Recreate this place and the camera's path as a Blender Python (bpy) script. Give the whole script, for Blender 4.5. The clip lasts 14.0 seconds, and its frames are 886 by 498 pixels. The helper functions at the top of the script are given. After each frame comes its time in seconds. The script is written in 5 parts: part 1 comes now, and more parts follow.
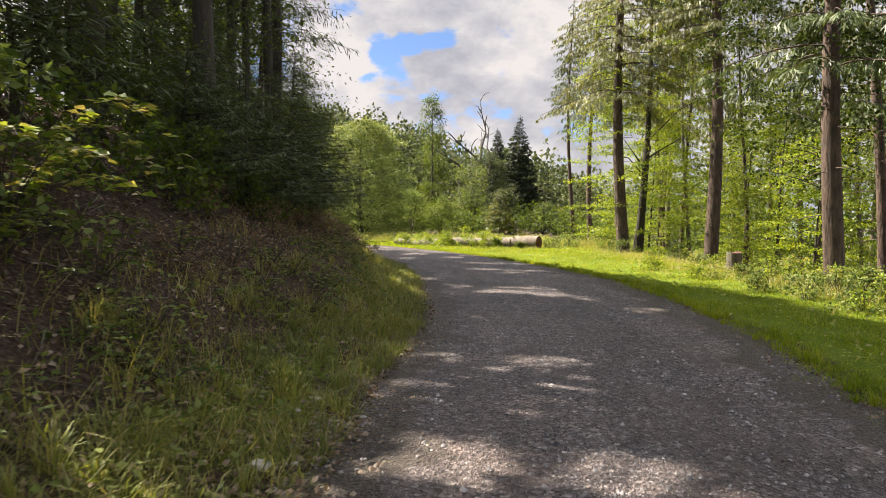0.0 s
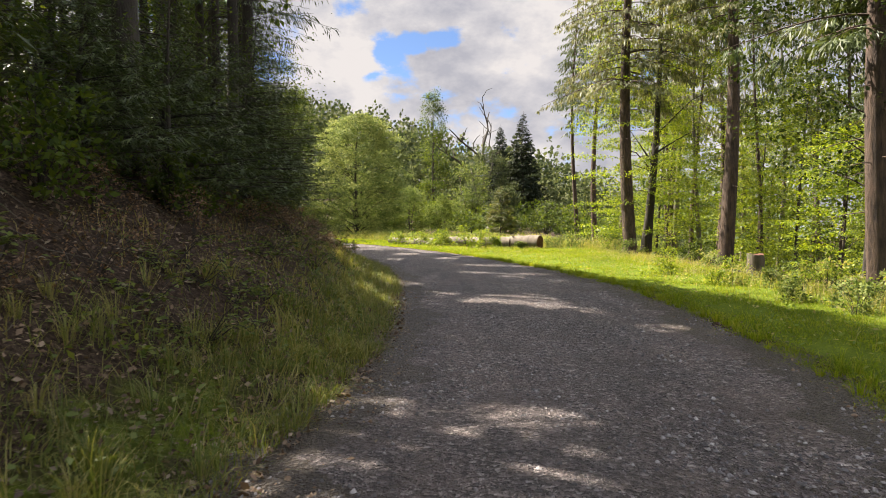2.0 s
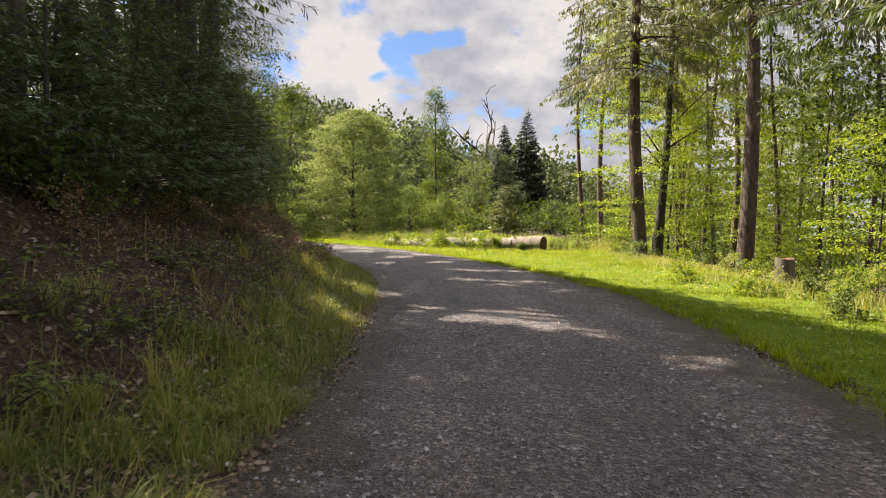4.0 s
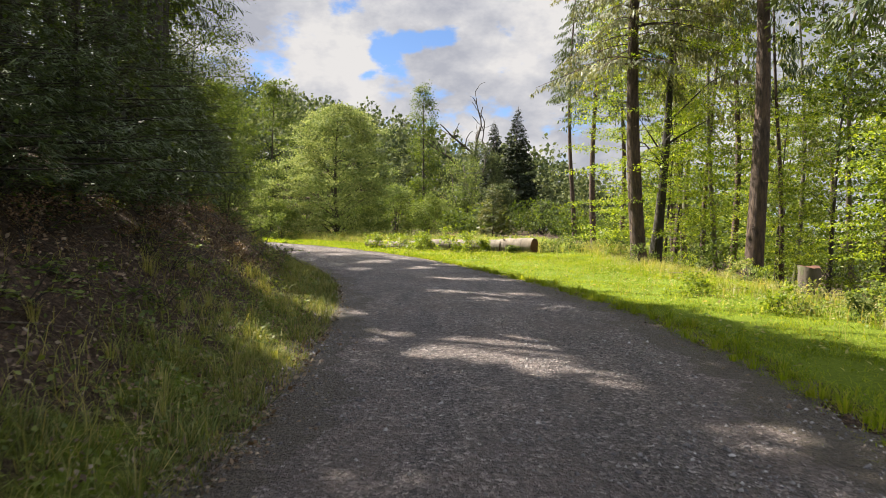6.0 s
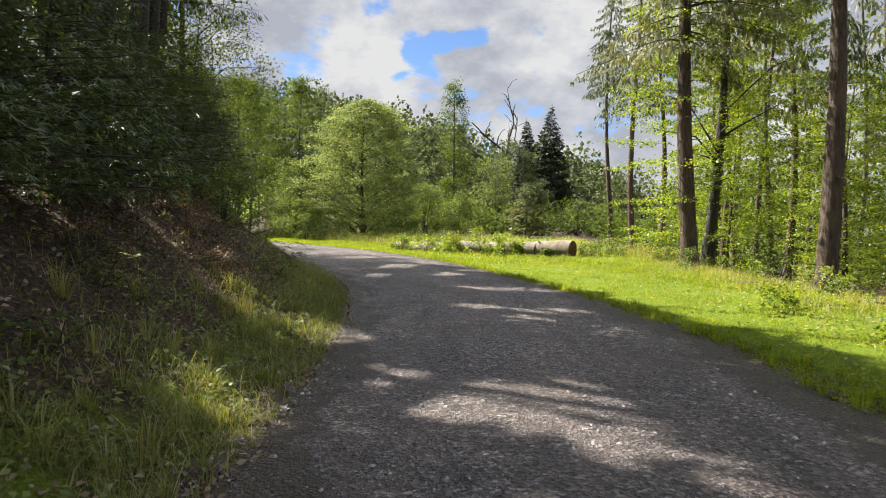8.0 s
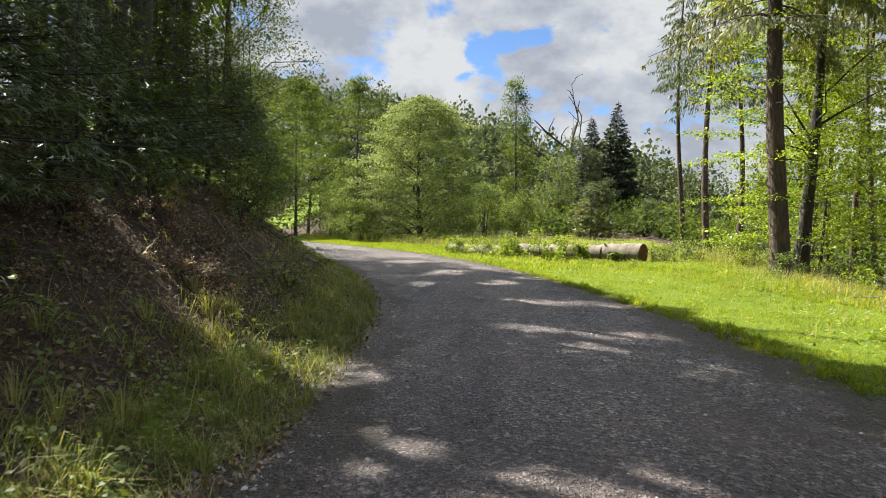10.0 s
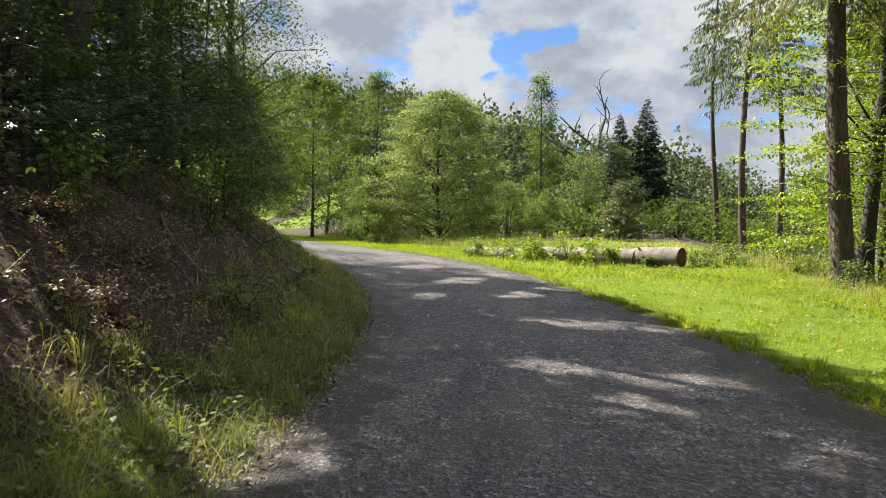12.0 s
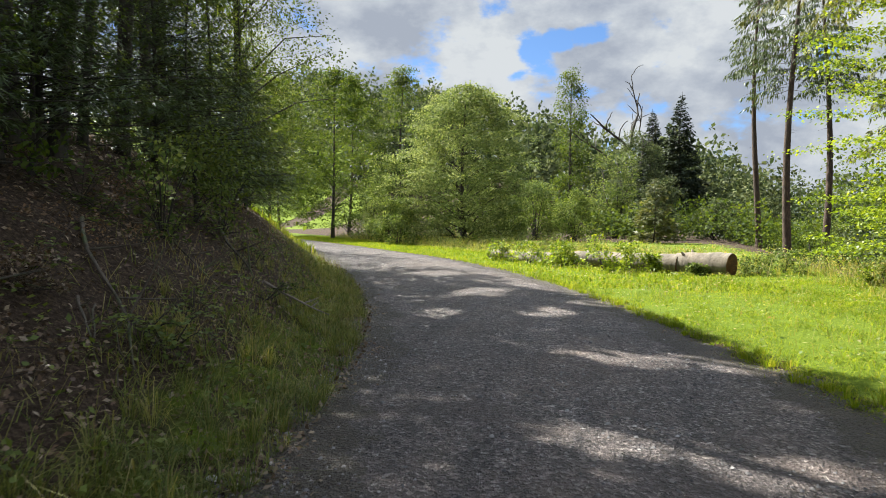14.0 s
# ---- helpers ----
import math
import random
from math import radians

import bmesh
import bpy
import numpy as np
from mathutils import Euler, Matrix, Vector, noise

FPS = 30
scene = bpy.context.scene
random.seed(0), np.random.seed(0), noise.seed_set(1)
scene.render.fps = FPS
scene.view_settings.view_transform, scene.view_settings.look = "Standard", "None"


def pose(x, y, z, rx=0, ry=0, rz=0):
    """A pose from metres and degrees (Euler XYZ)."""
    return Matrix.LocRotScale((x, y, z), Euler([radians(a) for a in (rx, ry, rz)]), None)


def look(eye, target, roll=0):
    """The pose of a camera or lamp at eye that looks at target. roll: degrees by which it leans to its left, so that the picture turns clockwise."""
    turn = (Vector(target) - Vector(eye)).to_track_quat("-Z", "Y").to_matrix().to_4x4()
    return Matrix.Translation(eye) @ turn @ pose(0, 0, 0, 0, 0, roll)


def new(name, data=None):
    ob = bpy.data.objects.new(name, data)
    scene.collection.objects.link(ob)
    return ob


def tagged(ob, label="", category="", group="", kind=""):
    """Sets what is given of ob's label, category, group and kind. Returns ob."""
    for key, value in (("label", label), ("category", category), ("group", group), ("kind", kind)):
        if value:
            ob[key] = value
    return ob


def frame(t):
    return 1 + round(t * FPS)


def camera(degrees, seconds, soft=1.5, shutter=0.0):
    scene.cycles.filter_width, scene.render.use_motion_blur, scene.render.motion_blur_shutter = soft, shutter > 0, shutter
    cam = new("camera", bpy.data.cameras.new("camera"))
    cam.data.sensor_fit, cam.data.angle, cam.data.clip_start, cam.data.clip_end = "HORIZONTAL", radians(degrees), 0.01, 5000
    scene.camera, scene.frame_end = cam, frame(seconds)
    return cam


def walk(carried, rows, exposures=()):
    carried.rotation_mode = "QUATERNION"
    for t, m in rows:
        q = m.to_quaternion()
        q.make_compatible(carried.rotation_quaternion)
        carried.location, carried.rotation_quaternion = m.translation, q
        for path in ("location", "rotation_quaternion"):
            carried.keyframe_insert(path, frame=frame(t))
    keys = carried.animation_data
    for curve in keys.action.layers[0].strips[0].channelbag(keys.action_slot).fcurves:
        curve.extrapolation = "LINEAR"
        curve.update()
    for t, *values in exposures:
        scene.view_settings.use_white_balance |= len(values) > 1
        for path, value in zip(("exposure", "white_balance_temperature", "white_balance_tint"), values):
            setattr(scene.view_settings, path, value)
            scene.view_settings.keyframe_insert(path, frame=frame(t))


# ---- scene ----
cam = camera(66.7, 14.0, 0.9, 0.4)
METRES, EYE, TILT, LEAN, TURN = 16.5, 1.6, 0.0, 0.0, 0.0
ROWS = [
    (0.0, 0.0, 0.0, 0.0, 0.0, -1.08, -0.0),
    (0.5, 0.0081, 0.0349, 0.0008, -0.25, -1.12, -0.0),
    (1.0, 0.0175, 0.0683, -0.0008, -0.29, -1.16, -0.07),
    (1.5, 0.0242, 0.1049, -0.0, -0.1, -1.16, -0.11),
    (2.0, 0.0284, 0.1392, 0.0001, 0.32, -1.16, -0.17),
    (2.5, 0.0376, 0.1719, -0.0005, 0.77, -1.15, -0.16),
    (3.0, 0.0454, 0.2068, 0.0017, 1.01, -1.14, -0.15),
    (5.5, 0.0663, 0.3805, 0.0059, 0.11, -1.24, -0.2),
    (6.0, 0.0712, 0.4181, 0.0116, -0.03, -1.25, -0.23),
    (6.5, 0.0717, 0.4551, 0.0135, 0.08, -1.26, -0.3),
    (7.0, 0.0757, 0.4903, 0.0122, 0.54, -1.26, -0.35),
    (7.5, 0.0765, 0.527, 0.015, 1.36, -1.26, -0.4),
    (8.0, 0.0738, 0.5639, 0.0152, 2.61, -1.24, -0.43),
    (8.5, 0.0771, 0.598, 0.0138, 4.14, -1.23, -0.43),
    (9.0, 0.0808, 0.6318, 0.0171, 5.68, -1.22, -0.41),
    (11.5, 0.0866, 0.8098, 0.0222, 9.77, -1.26, -0.45),
    (12.0, 0.0841, 0.8468, 0.026, 10.11, -1.27, -0.49),
    (12.5, 0.0798, 0.8828, 0.0274, 10.52, -1.27, -0.57),
    (13.0, 0.0783, 0.9169, 0.0269, 10.98, -1.28, -0.65),
    (13.5, 0.076, 0.9518, 0.0311, 11.56, -1.29, -0.66),
    (14.0, 0.0725, 0.9897, 0.0321, 12.44, -1.3, -0.68),
]
walk(cam, [(t, pose(0, 0, EYE, TILT, LEAN, TURN) @ pose(METRES * x, METRES * y, METRES * z, 90 + pitch, roll, yaw)) for t, x, y, z, yaw, pitch, roll in ROWS],
     [(0.0, 2.0, 6950, 14), (3.0, 1.95, 6950, 14), (6.0, 1.92, 6750, 11), (9.0, 1.87, 6420, 8), (14.0, 1.8, 6200, 6)])

# ================= light =================
SUN = Vector((-0.58, 0.36, 0.73)).normalized()     # towards the sun: ahead and to the left
sun_data = bpy.data.lights.new("sun", "SUN")
sun_data.energy, sun_data.angle, sun_data.color = 5.0, radians(0.5), (1.0, 0.93, 0.82)
sun = new("sun", sun_data)
sun.matrix_world = look((0, 0, 60), Vector((0, 0, 60)) - SUN)

world = bpy.data.worlds.new("sky")
scene.world = world
world.use_nodes = True


def sky_nodes():
    nt = world.node_tree
    nt.nodes.clear()
    N, L = nt.nodes.new, nt.links.new

    def math_node(op, a, b=None, clamp=False):
        n = N("ShaderNodeMath")
        n.operation, n.use_clamp = op, clamp
        for i, v in enumerate((a, b)):
            if v is None:
                continue
            if isinstance(v, (int, float)):
                n.inputs[i].default_value = v
            else:
                L(v, n.inputs[i])
        return n.outputs[0]

    co = N("ShaderNodeTexCoord").outputs["Generated"]
    sep = N("ShaderNodeSeparateXYZ")
    L(co, sep.inputs[0])
    x, y, z = sep.outputs
    def fbm(scale, detail, rough, off):
        m = N("ShaderNodeMapping")
        m.inputs["Location"].default_value = off
        m.inputs["Scale"].default_value = (1.0, 1.0, 1.7)
        L(co, m.inputs["Vector"])
        n = N("ShaderNodeTexNoise")
        n.inputs["Scale"].default_value = scale
        n.inputs["Detail"].default_value = detail
        n.inputs["Roughness"].default_value = rough
        L(m.outputs[0], n.inputs["Vector"])
        return n.outputs["Fac"]

    edge = fbm(9.0, 9, 0.6, (1.3, 0.4, 2.0))
    big = fbm(2.2, 6, 0.55, (4.2, 7.7, 1.0))
    shade = fbm(5.5, 12, 0.6, (9.1, 2.2, 5.0))
    # openings of blue between the clouds: direction x/y, z/y, half sizes, weight
    yy = math_node("MAXIMUM", y, 0.05)
    ax, az = math_node("DIVIDE", x, yy), math_node("DIVIDE", z, yy)
    gap = None
    for cx, cz, sx, sz, skew, w in ((-0.088, 0.270, 0.038, 0.034, -0.25, 1.4), (-0.055, 0.282, 0.036, 0.022, 0.1, 1.3), (-0.005, 0.290, 0.042, 0.019, 0.15, 1.3), (-0.11, 0.236, 0.028, 0.012, 0.4, 0.9), (0.235, 0.165, 0.085, 0.03, 0.0, 0.75),
                                    (-0.33, 0.25, 0.10, 0.04, -0.3, 0.5)):
        dx = math_node("SUBTRACT", ax, cx)
        dz = math_node("SUBTRACT", math_node("SUBTRACT", az, cz), math_node("MULTIPLY", dx, skew))
        dx, dz = math_node("DIVIDE", dx, sx), math_node("DIVIDE", dz, sz)
        r = math_node("SQRT", math_node("ADD", math_node("MULTIPLY", dx, dx), math_node("MULTIPLY", dz, dz)))
        g = math_node("MULTIPLY", math_node("SUBTRACT", 1.3, r), w)
        gap = g if gap is None else math_node("MAXIMUM", gap, g)
    back = math_node("MULTIPLY", math_node("SUBTRACT", 0.25, y), 3.0, True)      # broken cloud behind
    scattered = math_node("MULTIPLY", math_node("SUBTRACT", big, 0.52), math_node("MULTIPLY", back, 7.0))
    gap = math_node("MAXIMUM", gap, scattered)
    open_sky = math_node("ADD", gap, math_node("MULTIPLY", math_node("SUBTRACT", edge, 0.5), 3.6))
    ramp = N("ShaderNodeMapRange")
    ramp.interpolation_type = "SMOOTHSTEP"
    ramp.inputs["From Min"].default_value, ramp.inputs["From Max"].default_value = 0.25, 0.75
    L(open_sky, ramp.inputs["Value"])
    sky = N("ShaderNodeTexSky")
    sky.sky_type, sky.sun_disc = "NISHITA", False
    sky.dust_density, sky.ozone_density, sky.altitude = 0.3, 5.0, 1200
    sky.sun_elevation = math.asin(SUN.z)
    sky.sun_rotation = math.atan2(SUN.x, SUN.y)
    blue = N("ShaderNodeBackground")
    blue.inputs["Strength"].default_value = 0.052
    sky.air_density = 0.8
    L(sky.outputs[0], blue.inputs[0])
    tint = N("ShaderNodeValToRGB")
    e = tint.color_ramp.elements
    e[0].position, e[0].color = 0.40, (0.54, 0.57, 0.66, 1)
    e[1].position, e[1].color = 0.585, (0.95, 0.95, 0.96, 1)
    mid = tint.color_ramp.elements.new(0.5)
    mid.color = (0.74, 0.76, 0.82, 1)
    low = math_node("MULTIPLY", math_node("SUBTRACT", 0.24, z), 0.25)
    L(math_node("ADD", shade, low), tint.inputs[0])
    cloud = N("ShaderNodeBackground")
    # clouds overhead and round the sun are the brightest
    d = N("ShaderNodeVectorMath")
    d.operation = "DOT_PRODUCT"
    L(co, d.inputs[0])
    d.inputs[1].default_value = SUN
    near = N("ShaderNodeMapRange")
    near.interpolation_type = "SMOOTHSTEP"
    near.inputs["From Min"].default_value, near.inputs["From Max"].default_value = 0.82, 1.0
    L(d.outputs["Value"], near.inputs["Value"])
    top = N("ShaderNodeMapRange")
    top.interpolation_type = "SMOOTHSTEP"
    top.inputs["From Min"].default_value, top.inputs["From Max"].default_value = 0.3, 0.75
    L(z, top.inputs["Value"])
    bright = math_node("ADD", 1.0, math_node("ADD", math_node("MULTIPLY", near.outputs[0], 2.6), math_node("MULTIPLY", top.outputs[0], 1.5)))
    L(math_node("MULTIPLY", bright, CLOUDS), cloud.inputs["Strength"])
    L(tint.outputs[0], cloud.inputs[0])
    mix = N("ShaderNodeMixShader")
    L(ramp.outputs[0], mix.inputs[0])
    L(cloud.outputs[0], mix.inputs[1])
    L(blue.outputs[0], mix.inputs[2])
    L(mix.outputs[0], N("ShaderNodeOutputWorld").inputs[0])


CLOUDS = 0.225
sky_nodes()

# ================= materials =================


def material(name):
    m = bpy.data.materials.new(name)
    m.use_nodes = True
    nt = m.node_tree
    nt.nodes.clear()
    out = nt.nodes.new("ShaderNodeOutputMaterial")
    b = nt.nodes.new("ShaderNodeBsdfPrincipled")
    nt.links.new(b.outputs[0], out.inputs[0])
    return m, nt, b, out


def ramp_node(nt, value, stops):
    r = nt.nodes.new("ShaderNodeValToRGB")
    e = r.color_ramp.elements
    while len(e) < len(stops):
        e.new(0.5)
    for el, (p, c) in zip(e, stops):
        el.position, el.color = p, (*c, 1)
    nt.links.new(value, r.inputs[0])
    return r.outputs[0]


def noise_node(nt, scale, detail=4, rough=0.55, stretch=(1, 1, 1), co="Object"):
    t = nt.nodes.new("ShaderNodeTexCoord")
    m = nt.nodes.new("ShaderNodeMapping")
    m.inputs["Scale"].default_value = stretch
    nt.links.new(t.outputs[co], m.inputs[0])
    n = nt.nodes.new("ShaderNodeTexNoise")
    n.inputs["Scale"].default_value, n.inputs["Detail"].default_value, n.inputs["Roughness"].default_value = scale, detail, rough
    nt.links.new(m.outputs[0], n.inputs["Vector"])
    return n.outputs["Fac"]


def mix_node(nt, fac, a, b, blend="MIX"):
    n = nt.nodes.new("ShaderNodeMix")
    n.data_type, n.blend_type = "RGBA", blend
    if isinstance(fac, (int, float)):
        n.inputs[0].default_value = fac
    else:
        nt.links.new(fac, n.inputs[0])
    for i, v in ((6, a), (7, b)):
        if isinstance(v, tuple):
            n.inputs[i].default_value = (*v, 1)
        else:
            nt.links.new(v, n.inputs[i])
    return n.outputs[2]


def bump_node(nt, b, height, strength, distance):
    n = nt.nodes.new("ShaderNodeBump")
    n.inputs["Strength"].default_value, n.inputs["Distance"].default_value = strength, distance
    nt.links.new(height, n.inputs["Height"])
    nt.links.new(n.outputs[0], b.inputs["Normal"])


def leaf_material(name, colours, through_light=0.45, rough=0.45, patch=0.35, shine=0.35, glow=(1.6, 1.45, 0.55)):
    """Leaves: each one its own green, some light shining through."""
    m, nt, b, out = material(name)
    g = nt.nodes.new("ShaderNodeNewGeometry")
    n = len(colours)
    col = ramp_node(nt, g.outputs["Random Per Island"], [(i / (n - 1), c) for i, c in enumerate(colours)])
    patchy = ramp_node(nt, noise_node(nt, patch, 3), [(0.3, (0.72, 0.78, 0.8)), (0.7, (1.15, 1.1, 1.0))])
    col = mix_node(nt, 1.0, col, patchy, "MULTIPLY")
    nt.links.new(col, b.inputs["Base Color"])
    b.inputs["Roughness"].default_value = rough
    b.inputs["Specular IOR Level"].default_value = shine
    tr = nt.nodes.new("ShaderNodeBsdfTranslucent")
    warm = mix_node(nt, 1.0, col, glow, "MULTIPLY")
    nt.links.new(warm, tr.inputs[0])
    mx = nt.nodes.new("ShaderNodeMixShader")
    mx.inputs[0].default_value = through_light
    nt.links.new(b.outputs[0], mx.inputs[1])
    nt.links.new(tr.outputs[0], mx.inputs[2])
    nt.links.new(mx.outputs[0], out.inputs[0])
    return m


def bark_material(name, dark, light, scale=7, moss=None):
    m, nt, b, out = material(name)
    n1 = noise_node(nt, scale, 6, 0.65, (1, 1, 0.22))
    n2 = noise_node(nt, 1.3, 4)
    col = ramp_node(nt, n1, [(0.32, dark), (0.68, light)])
    col = mix_node(nt, 1.0, col, ramp_node(nt, n2, [(0.3, (0.7, 0.7, 0.72)), (0.7, (1.2, 1.15, 1.1))]), "MULTIPLY")
    if moss:
        n3 = ramp_node(nt, noise_node(nt, 2.2, 5), [(0.5, (0, 0, 0)), (0.62, (1, 1, 1))])
        col = mix_node(nt, n3, col, moss)
    nt.links.new(col, b.inputs["Base Color"])
    b.inputs["Roughness"].default_value = 0.9
    bump_node(nt, b, n1, 1.0, 0.06)
    return m


# one beech leaf twice: sunlight, then shade, put into its colour
BEECH_LIT = leaf_material("sunlit_beech_leaf", [(0.06, 0.10, 0.012), (0.16, 0.23, 0.02), (0.30, 0.36, 0.035)], 0.46)
BEECH_SHADED = leaf_material("shaded_leaf", [(0.04, 0.07, 0.018), (0.07, 0.105, 0.022), (0.11, 0.15, 0.03)], 0.42, 0.6, 0.35, 0.12)
SHRUB = leaf_material("shrub_leaf", [(0.05, 0.08, 0.025), (0.13, 0.17, 0.05), (0.26, 0.29, 0.10)], 0.3, 0.7, 0.3, 0.1, (1.4, 1.4, 0.7))
SHRUB_PALE = leaf_material("hornbeam_leaf", [(0.08, 0.115, 0.045), (0.20, 0.24, 0.10), (0.35, 0.38, 0.19)], 0.32, 0.7, 0.3, 0.1, (1.4, 1.4, 0.7))
# maple leaf coloured much darker to look shaded
MAPLE_SHADED = leaf_material("shaded_maple_leaf", [(0.02, 0.035, 0.012), (0.035, 0.055, 0.016), (0.06, 0.085, 0.022)], 0.25, 0.6, 0.35, 0.1)
BANKLEAF = leaf_material("bank_leaf", [(0.075, 0.11, 0.026), (0.125, 0.17, 0.04), (0.19, 0.225, 0.06)], 0.4, 0.55, 0.35, 0.3)
GREYLEAF = leaf_material("far_leaf", [(0.045, 0.065, 0.035), (0.095, 0.115, 0.058), (0.175, 0.19, 0.10)], 0.2, 0.8, 0.08, 0.05, (1.3, 1.35, 0.8))
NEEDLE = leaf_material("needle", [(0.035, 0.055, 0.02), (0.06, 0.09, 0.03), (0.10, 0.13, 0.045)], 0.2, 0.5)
# needles seen against the light: that shade is put into their colour
NEEDLE_BACKLIT = leaf_material("backlit_needle", [(0.014, 0.022, 0.014), (0.026, 0.038, 0.022), (0.045, 0.06, 0.032)], 0.08, 0.6, 0.35, 0.15)
# the needle colour again, brightened as if sunlit
NEEDLE_LIT = leaf_material("lit_needle", [(0.07, 0.085, 0.045), (0.12, 0.135, 0.065), (0.19, 0.19, 0.10)], 0.3, 0.5)
GRASS = leaf_material("grass_blade", [(0.10, 0.155, 0.014), (0.155, 0.225, 0.018), (0.215, 0.285, 0.025), (0.29, 0.29, 0.07)], 0.5, 0.7, 0.6, 0.08)
GRASS_BANK = leaf_material("bank_grass", [(0.085, 0.115, 0.034), (0.14, 0.175, 0.048), (0.20, 0.225, 0.068), (0.30, 0.265, 0.13)], 0.36, 0.6, 0.7, 0.15)
GRASS_DRY = leaf_material("dry_grass", [(0.14, 0.16, 0.04), (0.26, 0.26, 0.09), (0.36, 0.31, 0.15), (0.18, 0.24, 0.05)], 0.4, 0.6, 0.6)
WEED = leaf_material("weed_leaf", [(0.10, 0.16, 0.03), (0.17, 0.25, 0.045), (0.28, 0.30, 0.10), (0.34, 0.28, 0.16)], 0.4, 0.6, 0.3)
LITTER = leaf_material("fallen_leaf", [(0.07, 0.045, 0.03), (0.13, 0.08, 0.05), (0.20, 0.14, 0.095), (0.30, 0.24, 0.18)], 0.12, 0.6, 0.8)
BRACKEN = leaf_material("dead_bracken", [(0.13, 0.07, 0.04), (0.20, 0.12, 0.07), (0.28, 0.19, 0.12)], 0.2, 0.7, 0.6)
BARK_SPRUCE = bark_material("spruce_bark", (0.022, 0.015, 0.011), (0.115, 0.077, 0.055), 11)
BARK_GREY = bark_material("grey_bark", (0.05, 0.042, 0.03), (0.15, 0.125, 0.095), 6, (0.10, 0.12, 0.05))
BARK_DARK = bark_material("dark_bark", (0.02, 0.017, 0.013), (0.065, 0.055, 0.042), 6)
DEADWOOD = bark_material("dead_wood", (0.16, 0.13, 0.11), (0.36, 0.32, 0.28), 9)
LOGBARK = bark_material("log_bark", (0.10, 0.082, 0.06), (0.26, 0.225, 0.175), 5)


def gravel_material():
    """Crushed stone of mixed sizes, pressed into brown-grey fines."""
    m, nt, b, out = material("gravel")
    t = nt.nodes.new("ShaderNodeTexCoord")
    warp = nt.nodes.new("ShaderNodeTexNoise")
    warp.inputs["Scale"].default_value = 9
    nt.links.new(t.outputs["Object"], warp.inputs["Vector"])
    vm = nt.nodes.new("ShaderNodeVectorMath")
    vm.operation = "MULTIPLY_ADD"
    nt.links.new(warp.outputs["Color"], vm.inputs[0])
    vm.inputs[1].default_value = (0.05, 0.05, 0.05)
    nt.links.new(t.outputs["Object"], vm.inputs[2])

    def cells(scale):
        v = nt.nodes.new("ShaderNodeTexVoronoi")
        v.inputs["Scale"].default_value = scale
        nt.links.new(vm.outputs[0], v.inputs["Vector"])
        sp = nt.nodes.new("ShaderNodeSeparateColor")
        nt.links.new(v.outputs["Color"], sp.inputs[0])
        return v.outputs["Distance"], sp.outputs[0], sp.outputs[1]

    d1, c1, k1 = cells(30)
    d2, c2, k2 = cells(75)
    greys = [(0.0, (0.045, 0.04, 0.04)), (0.5, (0.15, 0.131, 0.127)), (0.8, (0.27, 0.24, 0.228)), (0.93, (0.42, 0.385, 0.365)), (1.0, (0.56, 0.54, 0.52))]
    large, small = ramp_node(nt, c1, greys), ramp_node(nt, c2, greys)
    pick = ramp_node(nt, k1, [(0.42, (0, 0, 0)), (0.46, (1, 1, 1))])
    col = mix_node(nt, pick, small, large)
    fines = ramp_node(nt, noise_node(nt, 1.3, 9, 0.72), [(0.42, (0, 0, 0)), (0.72, (0.75, 0.75, 0.75))])
    col = mix_node(nt, fines, col, (0.165, 0.132, 0.118))
    big = ramp_node(nt, noise_node(nt, 0.33, 6, 0.6), [(0.3, (0.66, 0.64, 0.66)), (0.5, (0.95, 0.92, 0.92)), (0.7, (1.3, 1.22, 1.16))])
    col = mix_node(nt, 1.0, col, big, "MULTIPLY")
    streak = ramp_node(nt, noise_node(nt, 2.0, 5, 0.6, (1.0, 0.16, 1)), [(0.35, (0.78, 0.78, 0.8)), (0.65, (1.2, 1.18, 1.15))])
    col = mix_node(nt, 1.0, col, streak, "MULTIPLY")
    worn = ramp_node(nt, noise_node(nt, 7, 10, 0.78), [(0.3, (0.55, 0.53, 0.55)), (0.5, (1.0, 0.98, 0.97)), (0.68, (1.5, 1.44, 1.4))])
    col = mix_node(nt, 1.0, col, worn, "MULTIPLY")
    damp = ramp_node(nt, noise_node(nt, 0.7, 7, 0.68), [(0.52, (0, 0, 0)), (0.66, (0.7, 0.7, 0.7))])
    col = mix_node(nt, damp, col, ramp_node(nt, noise_node(nt, 26, 8, 0.75), [(0.34, (0.04, 0.029, 0.026)), (0.66, (0.2, 0.145, 0.125))]))
    a = nt.nodes.new("ShaderNodeAttribute")
    a.attribute_name = "edge"
    sm = nt.nodes.new("ShaderNodeMath")
    sm.operation = "MULTIPLY_ADD"
    nt.links.new(noise_node(nt, 3.5, 8, 0.7), sm.inputs[0])
    sm.inputs[1].default_value = 1.4
    nt.links.new(a.outputs["Fac"], sm.inputs[2])
    soil = ramp_node(nt, sm.outputs[0], [(0.95, (0, 0, 0)), (1.25, (0.85, 0.85, 0.85))])
    col = mix_node(nt, soil, col, ramp_node(nt, noise_node(nt, 30, 6, 0.7), [(0.3, (0.03, 0.024, 0.018)), (0.7, (0.13, 0.10, 0.07))]))
    nt.links.new(col, b.inputs["Base Color"])
    b.inputs["Roughness"].default_value = 0.62
    add = nt.nodes.new("ShaderNodeMath")
    add.operation = "MULTIPLY_ADD"
    nt.links.new(d1, add.inputs[0])
